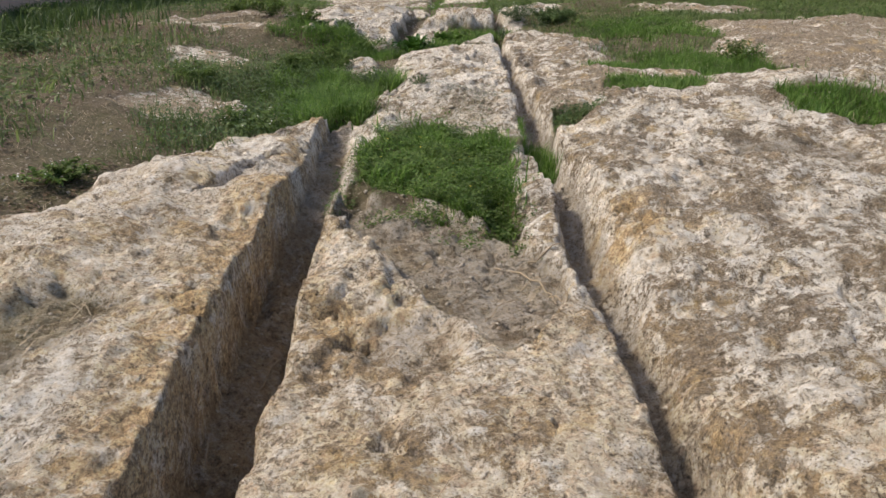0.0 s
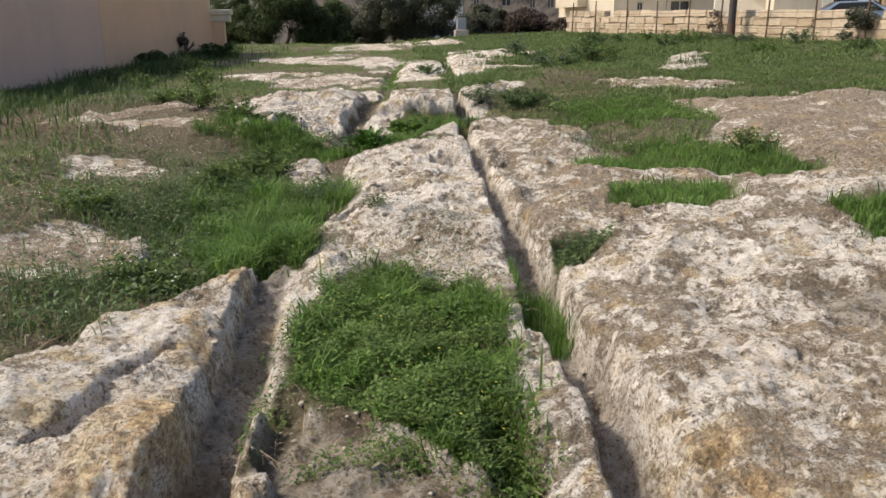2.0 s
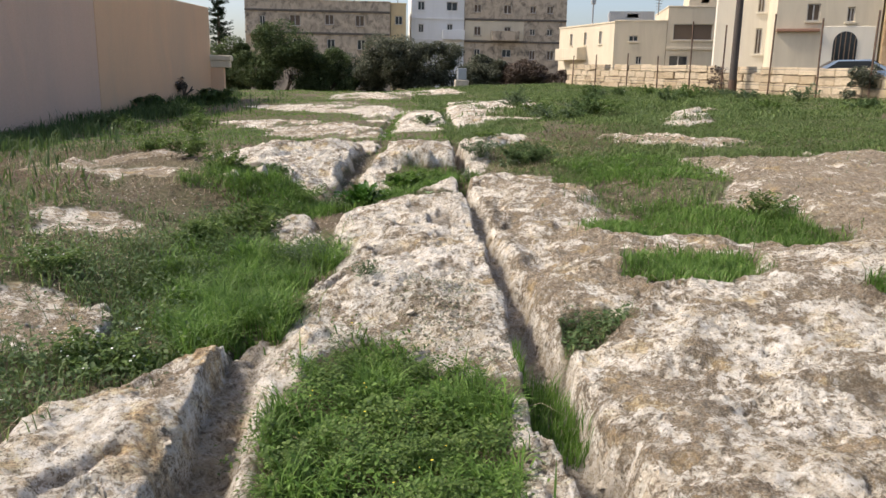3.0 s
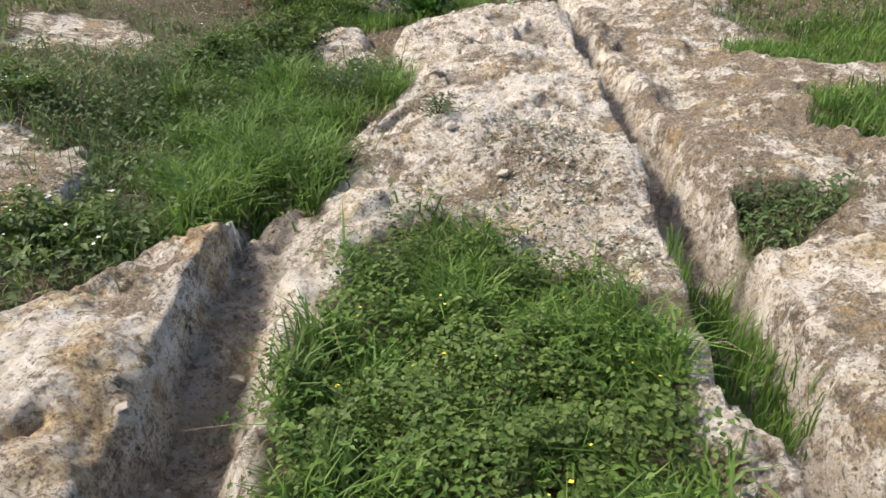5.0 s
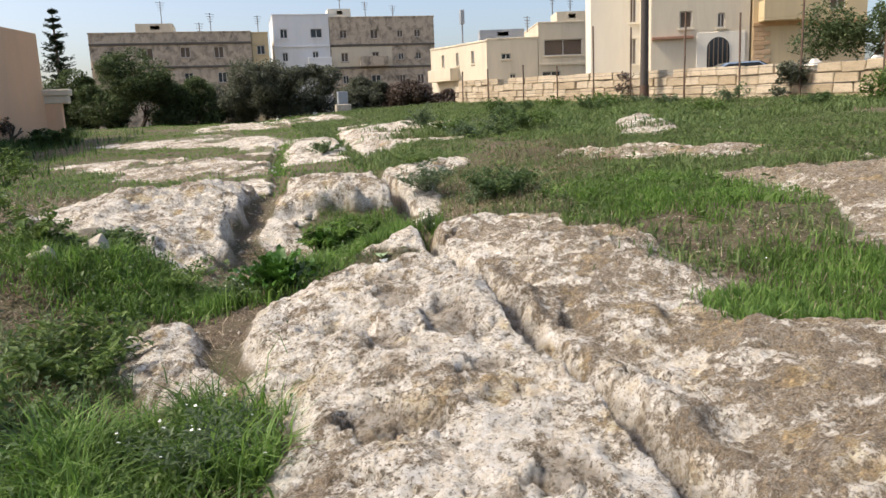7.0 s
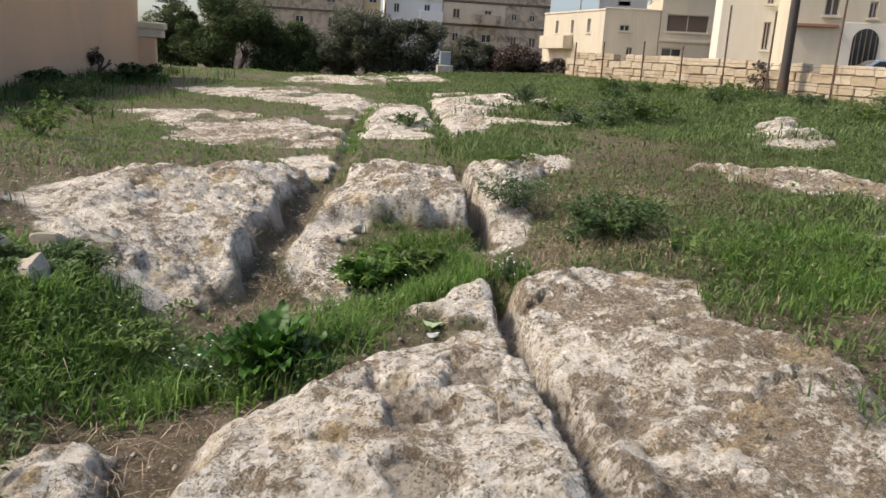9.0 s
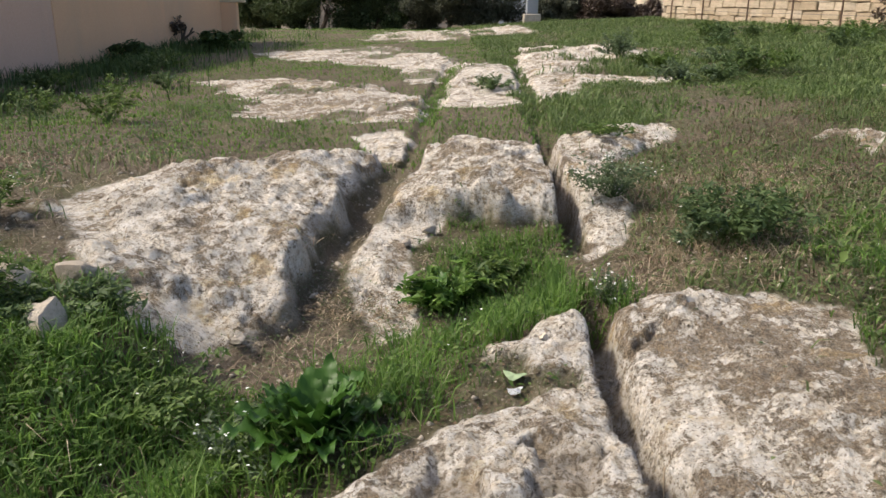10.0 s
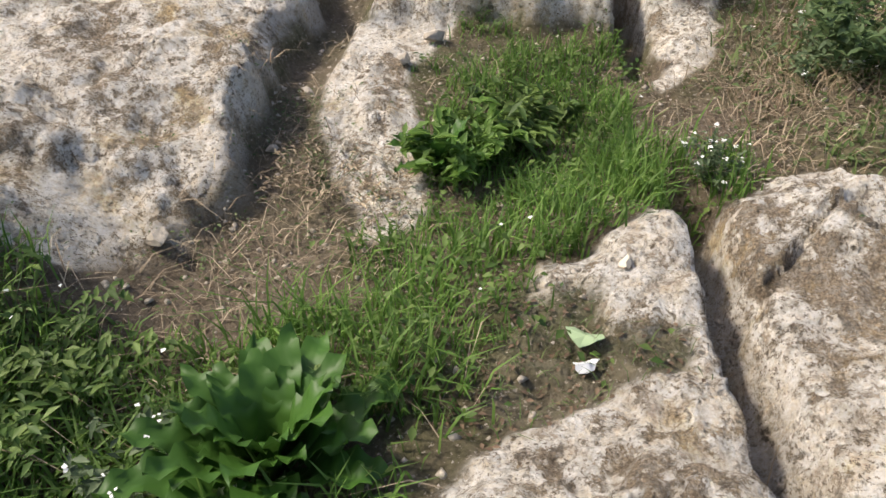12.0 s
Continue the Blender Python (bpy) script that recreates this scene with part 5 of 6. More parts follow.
def wall_point(s):
    for (a, b), (c, d) in zip(WALL_LINE, WALL_LINE[1:]):
        L = math.hypot(c - a, d - b)
        if s <= L:
            return (a + (c - a) * s / L, b + (d - b) * s / L, math.degrees(math.atan2(d - b, c - a)))
        s -= L
    return (*WALL_LINE[-1], -82.0)


def field_wall():
    e = thing("wall_field", "field wall of squared cream limestone blocks, broken in places", "wall", kind="structure")
    protos = []
    for k in range(6):
        bm = bmesh.new()
        box(bm, -0.5, 0.5, -0.5, 0.5, -0.5, 0.5)
        bmesh.ops.bevel(bm, geom=bm.edges[:], offset=0.05, segments=1, affect="EDGES")
        for q in bm.verts:
            q.co += Vector((rng.rand() - 0.5, rng.rand() - 0.5, rng.rand() - 0.5)) * 0.05
        me = bpy.data.meshes.new("block")
        bm.to_mesh(me)
        bm.free()
        me.materials.append(M_ASHLAR)
        protos.append(me)
    total = sum(math.hypot(c - a, d - b) for (a, b), (c, d) in zip(WALL_LINE, WALL_LINE[1:]))
    core = bmesh.new()
    s = 0.0
    while s < total - 0.6:
        x0, y0, a0 = wall_point(s)
        x1, y1, a1 = wall_point(s + 0.6)
        g = height_at(x0, y0) - 0.2
        n = Vector((-(y1 - y0), x1 - x0, 0)).normalized() * 0.1
        base = [Vector((x0, y0, g)) - n, Vector((x1, y1, g)) - n, Vector((x1, y1, g)) + n, Vector((x0, y0, g)) + n]
        vs = [core.verts.new(p) for p in base] + [core.verts.new(p + Vector((0, 0, 0.86))) for p in base]
        for f in ((0, 1, 5, 4), (1, 2, 6, 5), (2, 3, 7, 6), (3, 0, 4, 7), (4, 5, 6, 7)):
            core.faces.new([vs[i] for i in f])
        s += 0.6
    part("wall_core", core, M_JOINT, e)
    for course in range(4):
        s = 0.3 * (course % 2) * 0.9
        hgt = 0.235
        while s < total - 0.3:
            w = 0.42 + 0.35 * rng.rand()
            x0, y0, ang = wall_point(s + w / 2)
            s += w
            stub = 22.0 < s < 24.5
            if course == 3 and rng.rand() < 0.1 or stub and course >= 2 and rng.rand() < 0.7:
                continue
            g = height_at(x0, y0) - 0.03 - 0.1 * min(1, max(0, (s - 6) / 12))
            o = new("block", protos[rng.randint(6)])
            o.parent = e
            o.matrix_world = pose(x0, y0, g + hgt * (course + 0.5), 0, 0, ang + 2 * (rng.rand() - 0.5)) @ Matrix.Diagonal((w - 0.022, 0.28 + 0.09 * rng.rand(), hgt - 0.02, 1))


field_wall()


def fence_post(s, h, label):
    x0, y0, ang = wall_point(s)
    off = Vector((math.sin(radians(ang)), -math.cos(radians(ang)), 0)) * 0.32
    x0, y0 = x0 + off.x, y0 + off.y
    bm = bmesh.new()
    box(bm, -0.02, 0.02, -0.004, 0.004, -0.2, h)
    box(bm, -0.004, 0.004, 0.0045, 0.04, -0.2, h)
    me = bpy.data.meshes.new("fence_post")
    bm.to_mesh(me)
    bm.free()
    me.materials.append(M_RUST)
    o = new("fence_post", me)
    o.matrix_world = pose(x0, y0, height_at(x0, y0), 3 * (rng.rand() - 0.5), 5 * (rng.rand() - 0.5), ang)
    tagged(o, label, "post", "fence posts")
    return o.matrix_world @ Vector((0, 0, h))


tops = []
s = 0.8
while s < 27:
    near = s > 7.5
    tops.append(fence_post(s, (2.1 if near else 1.15) + 0.3 * rng.rand(), "thin rusty steel fence post in front of the stone wall"))
    s += 1.75 + 0.5 * rng.rand()
for lvl in (0.35, 0.8):
    cu = bpy.data.curves.new("fence_wire", "CURVE")
    cu.dimensions, cu.bevel_depth = "3D", 0.006
    sp = cu.splines.new("POLY")
    sp.points.add(len(tops) - 1)
    for k, q in enumerate(tops):
        zg = height_at(q.x, q.y)
        sp.points[k].co = (q.x, q.y, zg + lvl, 1)
    cu.materials.append(M_WIRE)
    tagged(new("fence_wire", cu), "thin rusty wire strung between fence posts", "wire")


def wooden_pole():
    e = thing("utility_pole", "dark wooden pole standing at the stone wall", "pole", pose(10.9, 25.6, height_at(10.9, 25.6) - 0.05))
    bm = bmesh.new()
    bmesh.ops.create_cone(bm, segments=14, radius1=0.12, radius2=0.09, depth=7.5, cap_ends=True, matrix=Matrix.Translation((0, 0, 3.7)))
    part("pole", bm, M_POLE, e)
    bm = bmesh.new()
    bmesh.ops.create_cone(bm, segments=14, radius1=0.135, radius2=0.13, depth=0.5, cap_ends=True, matrix=Matrix.Translation((0, 0, 0.3)))
    part("base_sleeve", bm, M_RUST, e)


wooden_pole()


# ---- houses ----
def facade(bm, w, z0, z1, holes, depth=0.25):
    """A front wall in the xz plane with openings cut through it and their reveals."""
    us = sorted({0.0, w, *[h[0] for h in holes], *[h[0] + h[2] for h in holes]})
    vs = sorted({z0, z1, *[h[1] for h in holes], *[h[1] + h[3] for h in holes]})
    for a, b in zip(us, us[1:]):
        for c, d in zip(vs, vs[1:]):
            mu, mv = (a + b) / 2, (c + d) / 2
            if any(h[0] < mu < h[0] + h[2] and h[1] < mv < h[1] + h[3] for h in holes):
                continue
            bm.faces.new([bm.verts.new(p) for p in ((a, 0, c), (b, 0, c), (b, 0, d), (a, 0, d))])
    for u, v, ww, hh, *_ in holes:
        c = [(u, v), (u + ww, v), (u + ww, v + hh), (u, v + hh)]
        for (a, b), (p, q) in zip(c, c[1:] + c[:1]):
            bm.faces.new([bm.verts.new(t) for t in ((a, 0, b), (a, depth, b), (p, depth, q), (p, 0, q))])


def house(label, p, q, z0, z1, deep, mat, windows, bands=(), balconies=(), frame_mat=None, roofbox=(), band_mat=None, panel=None):
    """p to q: the front's ends in plan, seen from the field. windows: (along, sill height, width, height, kind)."""
    m, w = along(p, q)
    e = thing("house", label, "house", m)
    bm = bmesh.new()
    facade(bm, w, z0, z1, windows)
    for a, b in (((w, 0), (w, deep)), ((w, deep), (0, deep)), ((0, deep), (0, 0))):
        bm.faces.new([bm.verts.new(t) for t in ((*a, z0), (*b, z0), (*b, z1), (*a, z1))])
    part("wall", bm, mat, e)
    bm = bmesh.new()
    box(bm, 0.02, w - 0.02, 0.02, deep - 0.02, z1 - 0.6, z1 - 0.4)
    part("roof", bm, M_CREAM, e)
    bm = bmesh.new()
    box(bm, -0.05, w + 0.05, -0.06, 0.2, z1, z1 + 0.15, 0.02)
    box(bm, -0.05, 0.2, 0.2, deep, z1, z1 + 0.15, 0.02)
    box(bm, w - 0.2, w + 0.05, 0.2, deep, z1, z1 + 0.15, 0.02)
    part("parapet", bm, mat, e)
    if panel:
        a0, a1, b0, b1, pm = panel
        bm = bmesh.new()
        facade(bm, a1 - a0, b0, b1, [(h[0] - a0, h[1], h[2], h[3]) for h in windows if a0 < h[0] < a1 and b0 < h[1] < b1], 0.05)
        bmesh.ops.translate(bm, verts=bm.verts, vec=(a0, -0.03, 0))
        part("painted_storey", bm, pm, e, "cream painted storey")
    for z in bands:
        bm = bmesh.new()
        box(bm, 0, w, -0.14, 0.0, z - 0.12, z + 0.1, 0.02)
        part("string_course", bm, band_mat or mat, e)
    for u, v, ww, hh, kind in windows:
        win = new("window")
        win.parent = e
        bm = bmesh.new()
        box(bm, u - 0.02, u + ww + 0.02, 0.2, 0.23, v - 0.02, v + hh + 0.02)
        part("pane", bm, M_SHUTTER if kind == "shutter" else M_GLASS, win)
        bm = bmesh.new()
        for a, b, c, d in ((u, u + 0.07, v, v + hh), (u + ww - 0.07, u + ww, v, v + hh), (u + 0.07, u + ww - 0.07, v + hh - 0.07, v + hh), (u + 0.07, u + ww - 0.07, v, v + 0.07), (u + ww / 2 - 0.04, u + ww / 2 + 0.04, v + 0.07, v + hh - 0.07)):
            box(bm, a, b, 0.12, 0.19, c, d)
        part("frame", bm, frame_mat or M_FRAME, win)
        bm = bmesh.new()
        box(bm, u - 0.1, u + ww + 0.1, -0.1, 0.02, v - 0.12, v - 0.01, 0.01)
        part("sill", bm, mat, win)
    for u, v, ww in balconies:
        bm = bmesh.new()
        box(bm, u, u + ww, -1.0, -0.002, v - 0.15, v, 0.02)
        box(bm, u, u + ww, -1.0, -0.9, v + 0.001, v + 0.95, 0.02)
        box(bm, u, u + 0.1, -0.9, -0.002, v + 0.001, v + 0.95, 0.02)
        box(bm, u + ww - 0.1, u + ww, -0.9, -0.002, v + 0.001, v + 0.95, 0.02)
        part("balcony", bm, mat, e)
    for u0, u1, d0, d1, hh, mt in roofbox:
        bm = bmesh.new()
        facade(bm, u1 - u0, z1 - 0.4, z1 + hh, [((u1 - u0) * 0.4, z1 + hh * 0.45, (u1 - u0) * 0.25, hh * 0.35)])
        ww = u1 - u0
        for a, b in (((ww, 0), (ww, d1 - d0)), ((ww, d1 - d0), (0, d1 - d0)), ((0, d1 - d0), (0, 0))):
            bm.faces.new([bm.verts.new(t) for t in ((*a, z1 - 0.4), (*b, z1 - 0.4), (*b, z1 + hh), (*a, z1 + hh))])
        bm.faces.new([bm.verts.new(t) for t in ((0, 0, z1 + hh), (ww, 0, z1 + hh), (ww, d1 - d0, z1 + hh), (0, d1 - d0, z1 + hh))])
        bmesh.ops.translate(bm, verts=bm.verts, vec=(u0, d0, 0))
        part("roof_room", bm, mt, e)
    return e


# old grey-brown house across the valley
house("weathered grey-brown stone house with a flat roof", (-15.0, 92.0), (1.1, 92.0), -3, 10.4, 9, M_OLDWALL,
      [(1.6, 7.0, 0.6, 1.75, "g"), (4.9, 7.7, 1.2, 1.2, "shutter"), (8.8, 7.9, 1.0, 1.1, "shutter"), (12.2, 7.8, 1.0, 1.2, "shutter"), (9.0, 5.25, 0.9, 1.1, "g"), (12.4, 5.25, 0.9, 1.1, "g"), (5.2, 5.25, 0.9, 1.1, "g"), (12.6, 2.0, 0.9, 1.1, "g")],
      bands=(6.95, 9.35), band_mat=M_BAND, roofbox=((4.5, 8.2, 1.0, 5.0, 1.1, M_CREAM),), balconies=((0.3, 6.7, 4.0),))
house("narrow yellow stone house with one dark window", (1.15, 92.3), (2.9, 92.3), -3, 10.3, 8, M_YELLOW, [(0.5, 8.1, 0.85, 0.95, "g")])
# white house and brown apartment house
house("white painted house with dark windows", (3.6, 95.0), (9.8, 95.0), -3, 12.45, 10, M_WHITE,
      [(0.75, 10.0, 0.8, 1.0, "g"), (4.1, 10.0, 1.3, 1.0, "g"), (0.85, 7.5, 0.6, 0.95, "g"), (4.2, 7.4, 0.65, 1.1, "g"), (4.6, 4.9, 1.2, 0.9, "g"), (0.85, 4.9, 0.7, 0.9, "g")],
      bands=(9.1, 6.7), balconies=((3.6, 6.85, 2.6),))
house("brown stone apartment house of four storeys", (9.85, 95.0), (21.9, 94.6), -3, 12.1, 11, M_OLDWALL,
      [(1.1, 9.9, 0.85, 0.9, "shutter"), (4.6, 9.8, 0.9, 1.0, "shutter"), (7.7, 9.9, 0.7, 0.8, "shutter"), (9.7, 9.9, 0.75, 0.85, "shutter"), (1.15, 7.3, 0.8, 1.0, "shutter"), (4.7, 7.3, 0.8, 1.0, "shutter"), (7.75, 7.4, 0.65, 0.75, "g"), (9.8, 7.4, 0.65, 0.75, "g"), (1.2, 4.85, 0.7, 0.9, "g"), (4.5, 4.85, 1.1, 0.9, "g"), (7.8, 4.6, 0.7, 1.1, "shutter"), (9.9, 4.6, 0.8, 1.1, "shutter")],
      bands=(9.1, 6.6), band_mat=M_BAND, panel=(0.1, 7.0, 6.75, 8.95, M_CREAM), balconies=((3.2, 6.85, 3.2),), roofbox=((0.0, 2.6, 1.0, 4.0, 1.15, M_CREAMW),))
house("small white house far behind", (25.5, 112.0), (31.5, 110.0), -2, 8.0, 8, M_WHITE,
      [(0.6, 4.9, 0.5, 1.2, "g"), (2.2, 4.9, 0.5, 1.2, "g"), (4.0, 4.9, 0.5, 1.2, "g"), (0.6, 2.2, 0.5, 1.2, "g"), (2.2, 2.2, 0.5, 1.2, "g"), (4.0, 2.2, 0.5, 1.2, "g")])
# cream houses along the street
house("cream house with a small dark window", (17.6, 79.0), (20.4, 70.0), -1, 7.1, 7, M_CREAM, [(2.0, 5.4, 0.5, 1.1, "g"), (4.5, 5.4, 0.5, 1.1, "g"), (7.0, 5.4, 0.5, 1.1, "g")], balconies=((1.0, 4.2, 4.0),))
house("cream house front with a dark window", (20.45, 70.0), (24.7, 69.0), -1, 7.2, 9, M_CREAM, [(1.2, 5.55, 0.8, 0.5, "g"), (1.9, 3.6, 0.5, 0.7, "g")], roofbox=((-0.5, 3.4, 1.5, 4.0, 1.0, M_GREYBOX),))
# the wide shutter-brown pane stands in for the shade inside the loggia
house("cream house with a loggia, its shade a dark brown pane", (24.75, 69.0), (29.3, 68.0), -1, 8.4, 9, M_CREAM, [(0.5, 5.7, 3.3, 1.35, "shutter"), (0.3, 3.5, 1.6, 0.9, "g")], bands=(5.0,), roofbox=((1.8, 4.4, 1.0, 4.0, 1.05, M_CREAM),))
house("tall pale cream house with a blank side wall", (21.9, 52.5), (26.4, 50.6), 0, 12.5, 10, M_CREAMW, [(2.45, 3.9, 0.4, 1.6, "shutter"), (2.45, 6.5, 0.4, 2.0, "shutter")])
house("cream house with an arched door and brown cornice", (22.9, 46.6), (28.0, 44.6), 0, 11.5, 10, M_CREAM, [(1.6, 5.55, 0.7, 0.95, "shutter"), (3.7, 5.5, 0.4, 0.8, "shutter"), (1.6, 8.5, 0.7, 1.1, "shutter")])
house("orange and cream stone house with a balcony", (28.1, 44.5), (34.0, 42.5), 0, 11.0, 10, M_YELLOW, [(0.9, 6.2, 1.0, 1.6, "shutter"), (4.2, 6.2, 0.9, 1.3, "shutter")], balconies=((0.3, 5.8, 2.6),), band_mat=M_ORANGE, bands=(5.55,))


def arched_door():
    m, w = along((22.9, 46.6), (28.0, 44.6))
    e = thing("arched_door", "dark glazed arched door in a pale stone surround", "door", m @ pose(3.75, 0, 0))
    bm = bmesh.new()
    box(bm, -1.2, 1.5, -0.06, -0.004, 2.4, 5.25, 0.02)
    part("surround", bm, M_CREAMW, e)
    bm = bmesh.new()
    pts = [(-0.62, 2.6)] + [(-0.62 * math.cos(k * math.pi / 14), 4.35 + 0.62 * math.sin(k * math.pi / 14)) for k in range(15)] + [(0.62, 2.6)]
    f = bm.faces.new([bm.verts.new((a, -0.07, b)) for a, b in pts])
    r = bmesh.ops.extrude_face_region(bm, geom=[f])
    bmesh.ops.translate(bm, verts=[q for q in r["geom"] if isinstance(q, bmesh.types.BMVert)], vec=(0, -0.02, 0))
    part("door_leaf", bm, M_GLASS, e)
    for k in range(5):
        bm = bmesh.new()
        a = -0.5 + 0.25 * k
        box(bm, a - 0.025, a + 0.025, -0.12, -0.092, 2.6, 4.35 + math.sqrt(max(0.02, 0.36 - a * a)))
        part("bar", bm, M_SHUTTER, e)
    bm = bmesh.new()
    box(bm, -3.7, -1.4, -0.25, -0.004, 4.95, 5.12, 0.02)
    part("cornice", bm, M_TRIM, e)


arched_door()


def quoins():
    m, w = along((28.1, 44.5), (34.0, 42.5))
    e = thing("quoin_column", "orange limestone quoin blocks on a house corner", "stonework", m @ pose(0.05, -0.005, 0))
    for k in range(13):
        bm = bmesh.new()
        box(bm, 0, 0.62 if k % 2 else 0.95, -0.07, 0, 2.4 + 0.25 * k, 2.4 + 0.25 * k + 0.235, 0.015)
        part("quoin", bm, M_ORANGE, e)


quoins()


def gate_pier(x, y):
    e = thing("gate_pier", "pale stone gate pier with a pyramid cap", "pier", pose(x, y, 0.93))
    ground = height_at(x, y) - 0.93
    bm = bmesh.new()
    box(bm, -0.18, 0.18, -0.18, 0.18, ground - 0.1, 1.495, 0.02)
    part("shaft", bm, M_CREAM, e)
    bm = bmesh.new()
    bmesh.ops.create_cone(bm, segments=4, radius1=0.34, radius2=0.08, depth=0.22, cap_ends=True, matrix=Matrix.Translation((0, 0, 1.6)) @ Matrix.Rotation(math.pi / 4, 4, "Z"))
    part("cap", bm, M_CREAMW, e)


for gx, gy in ((17.6, 26.8), (18.95, 25.7)):
    gate_pier(gx, gy)


def aerial(x, y, z, h, label):
    bm = bmesh.new()
    box(bm, -0.03, 0.03, -0.03, 0.03, 0, h)
    for k in range(4):
        box(bm, -0.5 + 0.08 * k, 0.5 - 0.08 * k, -0.02, 0.02, h - 0.15 - 0.25 * k, h - 0.11 - 0.25 * k)
    me = bpy.data.meshes.new("aerial")
    bm.to_mesh(me)
    bm.free()
    me.materials.append(M_WIRE)
    o = new("aerial", me)
    o.matrix_world = pose(x, y, z, 0, 0, 30)
    tagged(o, label, "aerial", "roof aerials")


for x0, y0, z0, h0 in ((-8.0, 95, 11.4, 2.6), (-4.2, 95, 9.98, 1.8), (-3.0, 95, 9.98, 2.8), (2.0, 95, 9.88, 2.6), (11.4, 97, 13.2, 2.0), (14.5, 98, 11.7, 2.6), (17.8, 98, 11.7, 2.2), (26.9, 71, 9.4, 1.8), (24.9, 72, 8.0, 1.4), (28.6, 71, 9.4, 1.5)):
    aerial(x0, y0, z0, h0, "thin roof aerial on a mast")
e = thing("phone_mast", "grey antenna mast on a roof", "mast", pose(20.0, 76.0, 6.7))
bm = bmesh.new()
box(bm, -0.06, 0.06, -0.06, 0.06, 0, 3.6)
part("mast", bm, M_GREYBOX, e)
bm = bmesh.new()
box(bm, -0.2, 0.2, -0.2, 0.2, 2.5, 3.8, 0.05)
part("antenna_panel", bm, M_GREYBOX, e)


def parked_car():
    e = thing("car", "silver-blue parked car behind the stone wall", "car", pose(19.8, 34.0, height_at(19.8, 34.0) + 0.02, 0, 0, -20))
    gz = 2.97 - 1.42 - e.matrix_world.translation.z
    bm = bmesh.new()
    prof = [(-2.05, 0.3), (-2.05, 0.75), (-1.95, 0.92), (-1.2, 0.98), (-0.6, 1.38), (0.7, 1.42), (1.45, 1.0), (2.0, 0.85), (2.1, 0.5), (2.1, 0.3)]
    ring = [[bm.verts.new((a, s * (0.82 - 0.16 * max(0, b - 0.9) / 0.5), b)) for a, b in prof] for s in (-1, 1)]
    bm.faces.new(ring[0])
    bm.faces.new(ring[1][::-1])
    for i in range(len(prof)):
        j = (i + 1) % len(prof)
        bm.faces.new((ring[0][i], ring[1][i], ring[1][j], ring[0][j]))
    bmesh.ops.bevel(bm, geom=bm.edges[:], offset=0.05, segments=2, affect="EDGES")
    part("body", bm, M_CARPAINT, e)
    for s in (-1, 1):
        bm = bmesh.new()
        bm.faces.new([bm.verts.new((a, s * 0.79, b)) for a, b in ((-1.0, 1.0), (-0.55, 1.32), (0.65, 1.35), (1.2, 1.0))])
        r = bmesh.ops.extrude_face_region(bm, geom=bm.faces[:])
        bmesh.ops.translate(bm, verts=[q for q in r["geom"] if isinstance(q, bmesh.types.BMVert)], vec=(0, s * 0.03, 0))
        part("side_window", bm, M_GLASS, e)
        for a in (-1.3, 1.3):
            bm = bmesh.new()
            bmesh.ops.create_cone(bm, segments=20, radius1=0.31, radius2=0.31, depth=0.2, cap_ends=True, matrix=pose(a, s * 0.74, 0.31, 90))
            w = part("wheel", bm, M_RUBBER, e)
            bm = bmesh.new()
            bmesh.ops.create_cone(bm, segments=16, radius1=0.19, radius2=0.17, depth=0.04, cap_ends=True, matrix=pose(a, s * 0.85, 0.31, 90))
            part("rim", bm, M_GREYBOX, w)
    bm = bmesh.new()
    for a, b in (((-1.22, 1.0), (-0.64, 1.37)), ((0.76, 1.40), (1.42, 1.03))):
        bm.faces.new([bm.verts.new(t) for t in ((a[0], -0.68, a[1] + 0.012), (b[0], -0.62, b[1] + 0.012), (b[0], 0.62, b[1] + 0.012), (a[0], 0.68, a[1] + 0.012))])
    part("windscreen", bm, M_GLASS, e)
    e.location.z += max(gz, 0)
    return gz


parked_car()


# ---- trees and shrubs ----
def branchy(bm, p, d, length, r, depth, tips):
    q = p + d * length
    side = d.orthogonal().normalized()
    up = d.cross(side)
    ring0 = [bm.verts.new(p + (side * math.cos(a) + up * math.sin(a)) * r) for a in (0, 1.26, 2.51, 3.77, 5.03)]
    ring1 = [bm.verts.new(q + (side * math.cos(a) + up * math.sin(a)) * r * 0.65) for a in (0, 1.26, 2.51, 3.77, 5.03)]
    for i in range(5):
        bm.faces.new((ring0[i], ring0[(i + 1) % 5], ring1[(i + 1) % 5], ring1[i]))
    if depth == 0:
        tips.append(q)
        return
    for k in range(3):
        nd = (d + Vector((rng.rand() - 0.5, rng.rand() - 0.5, 0.55 * rng.rand() - 0.1)) * 1.5).normalized()
        branchy(bm, q, nd, length * (0.62 + 0.2 * rng.rand()), r * 0.6, depth - 1, tips)


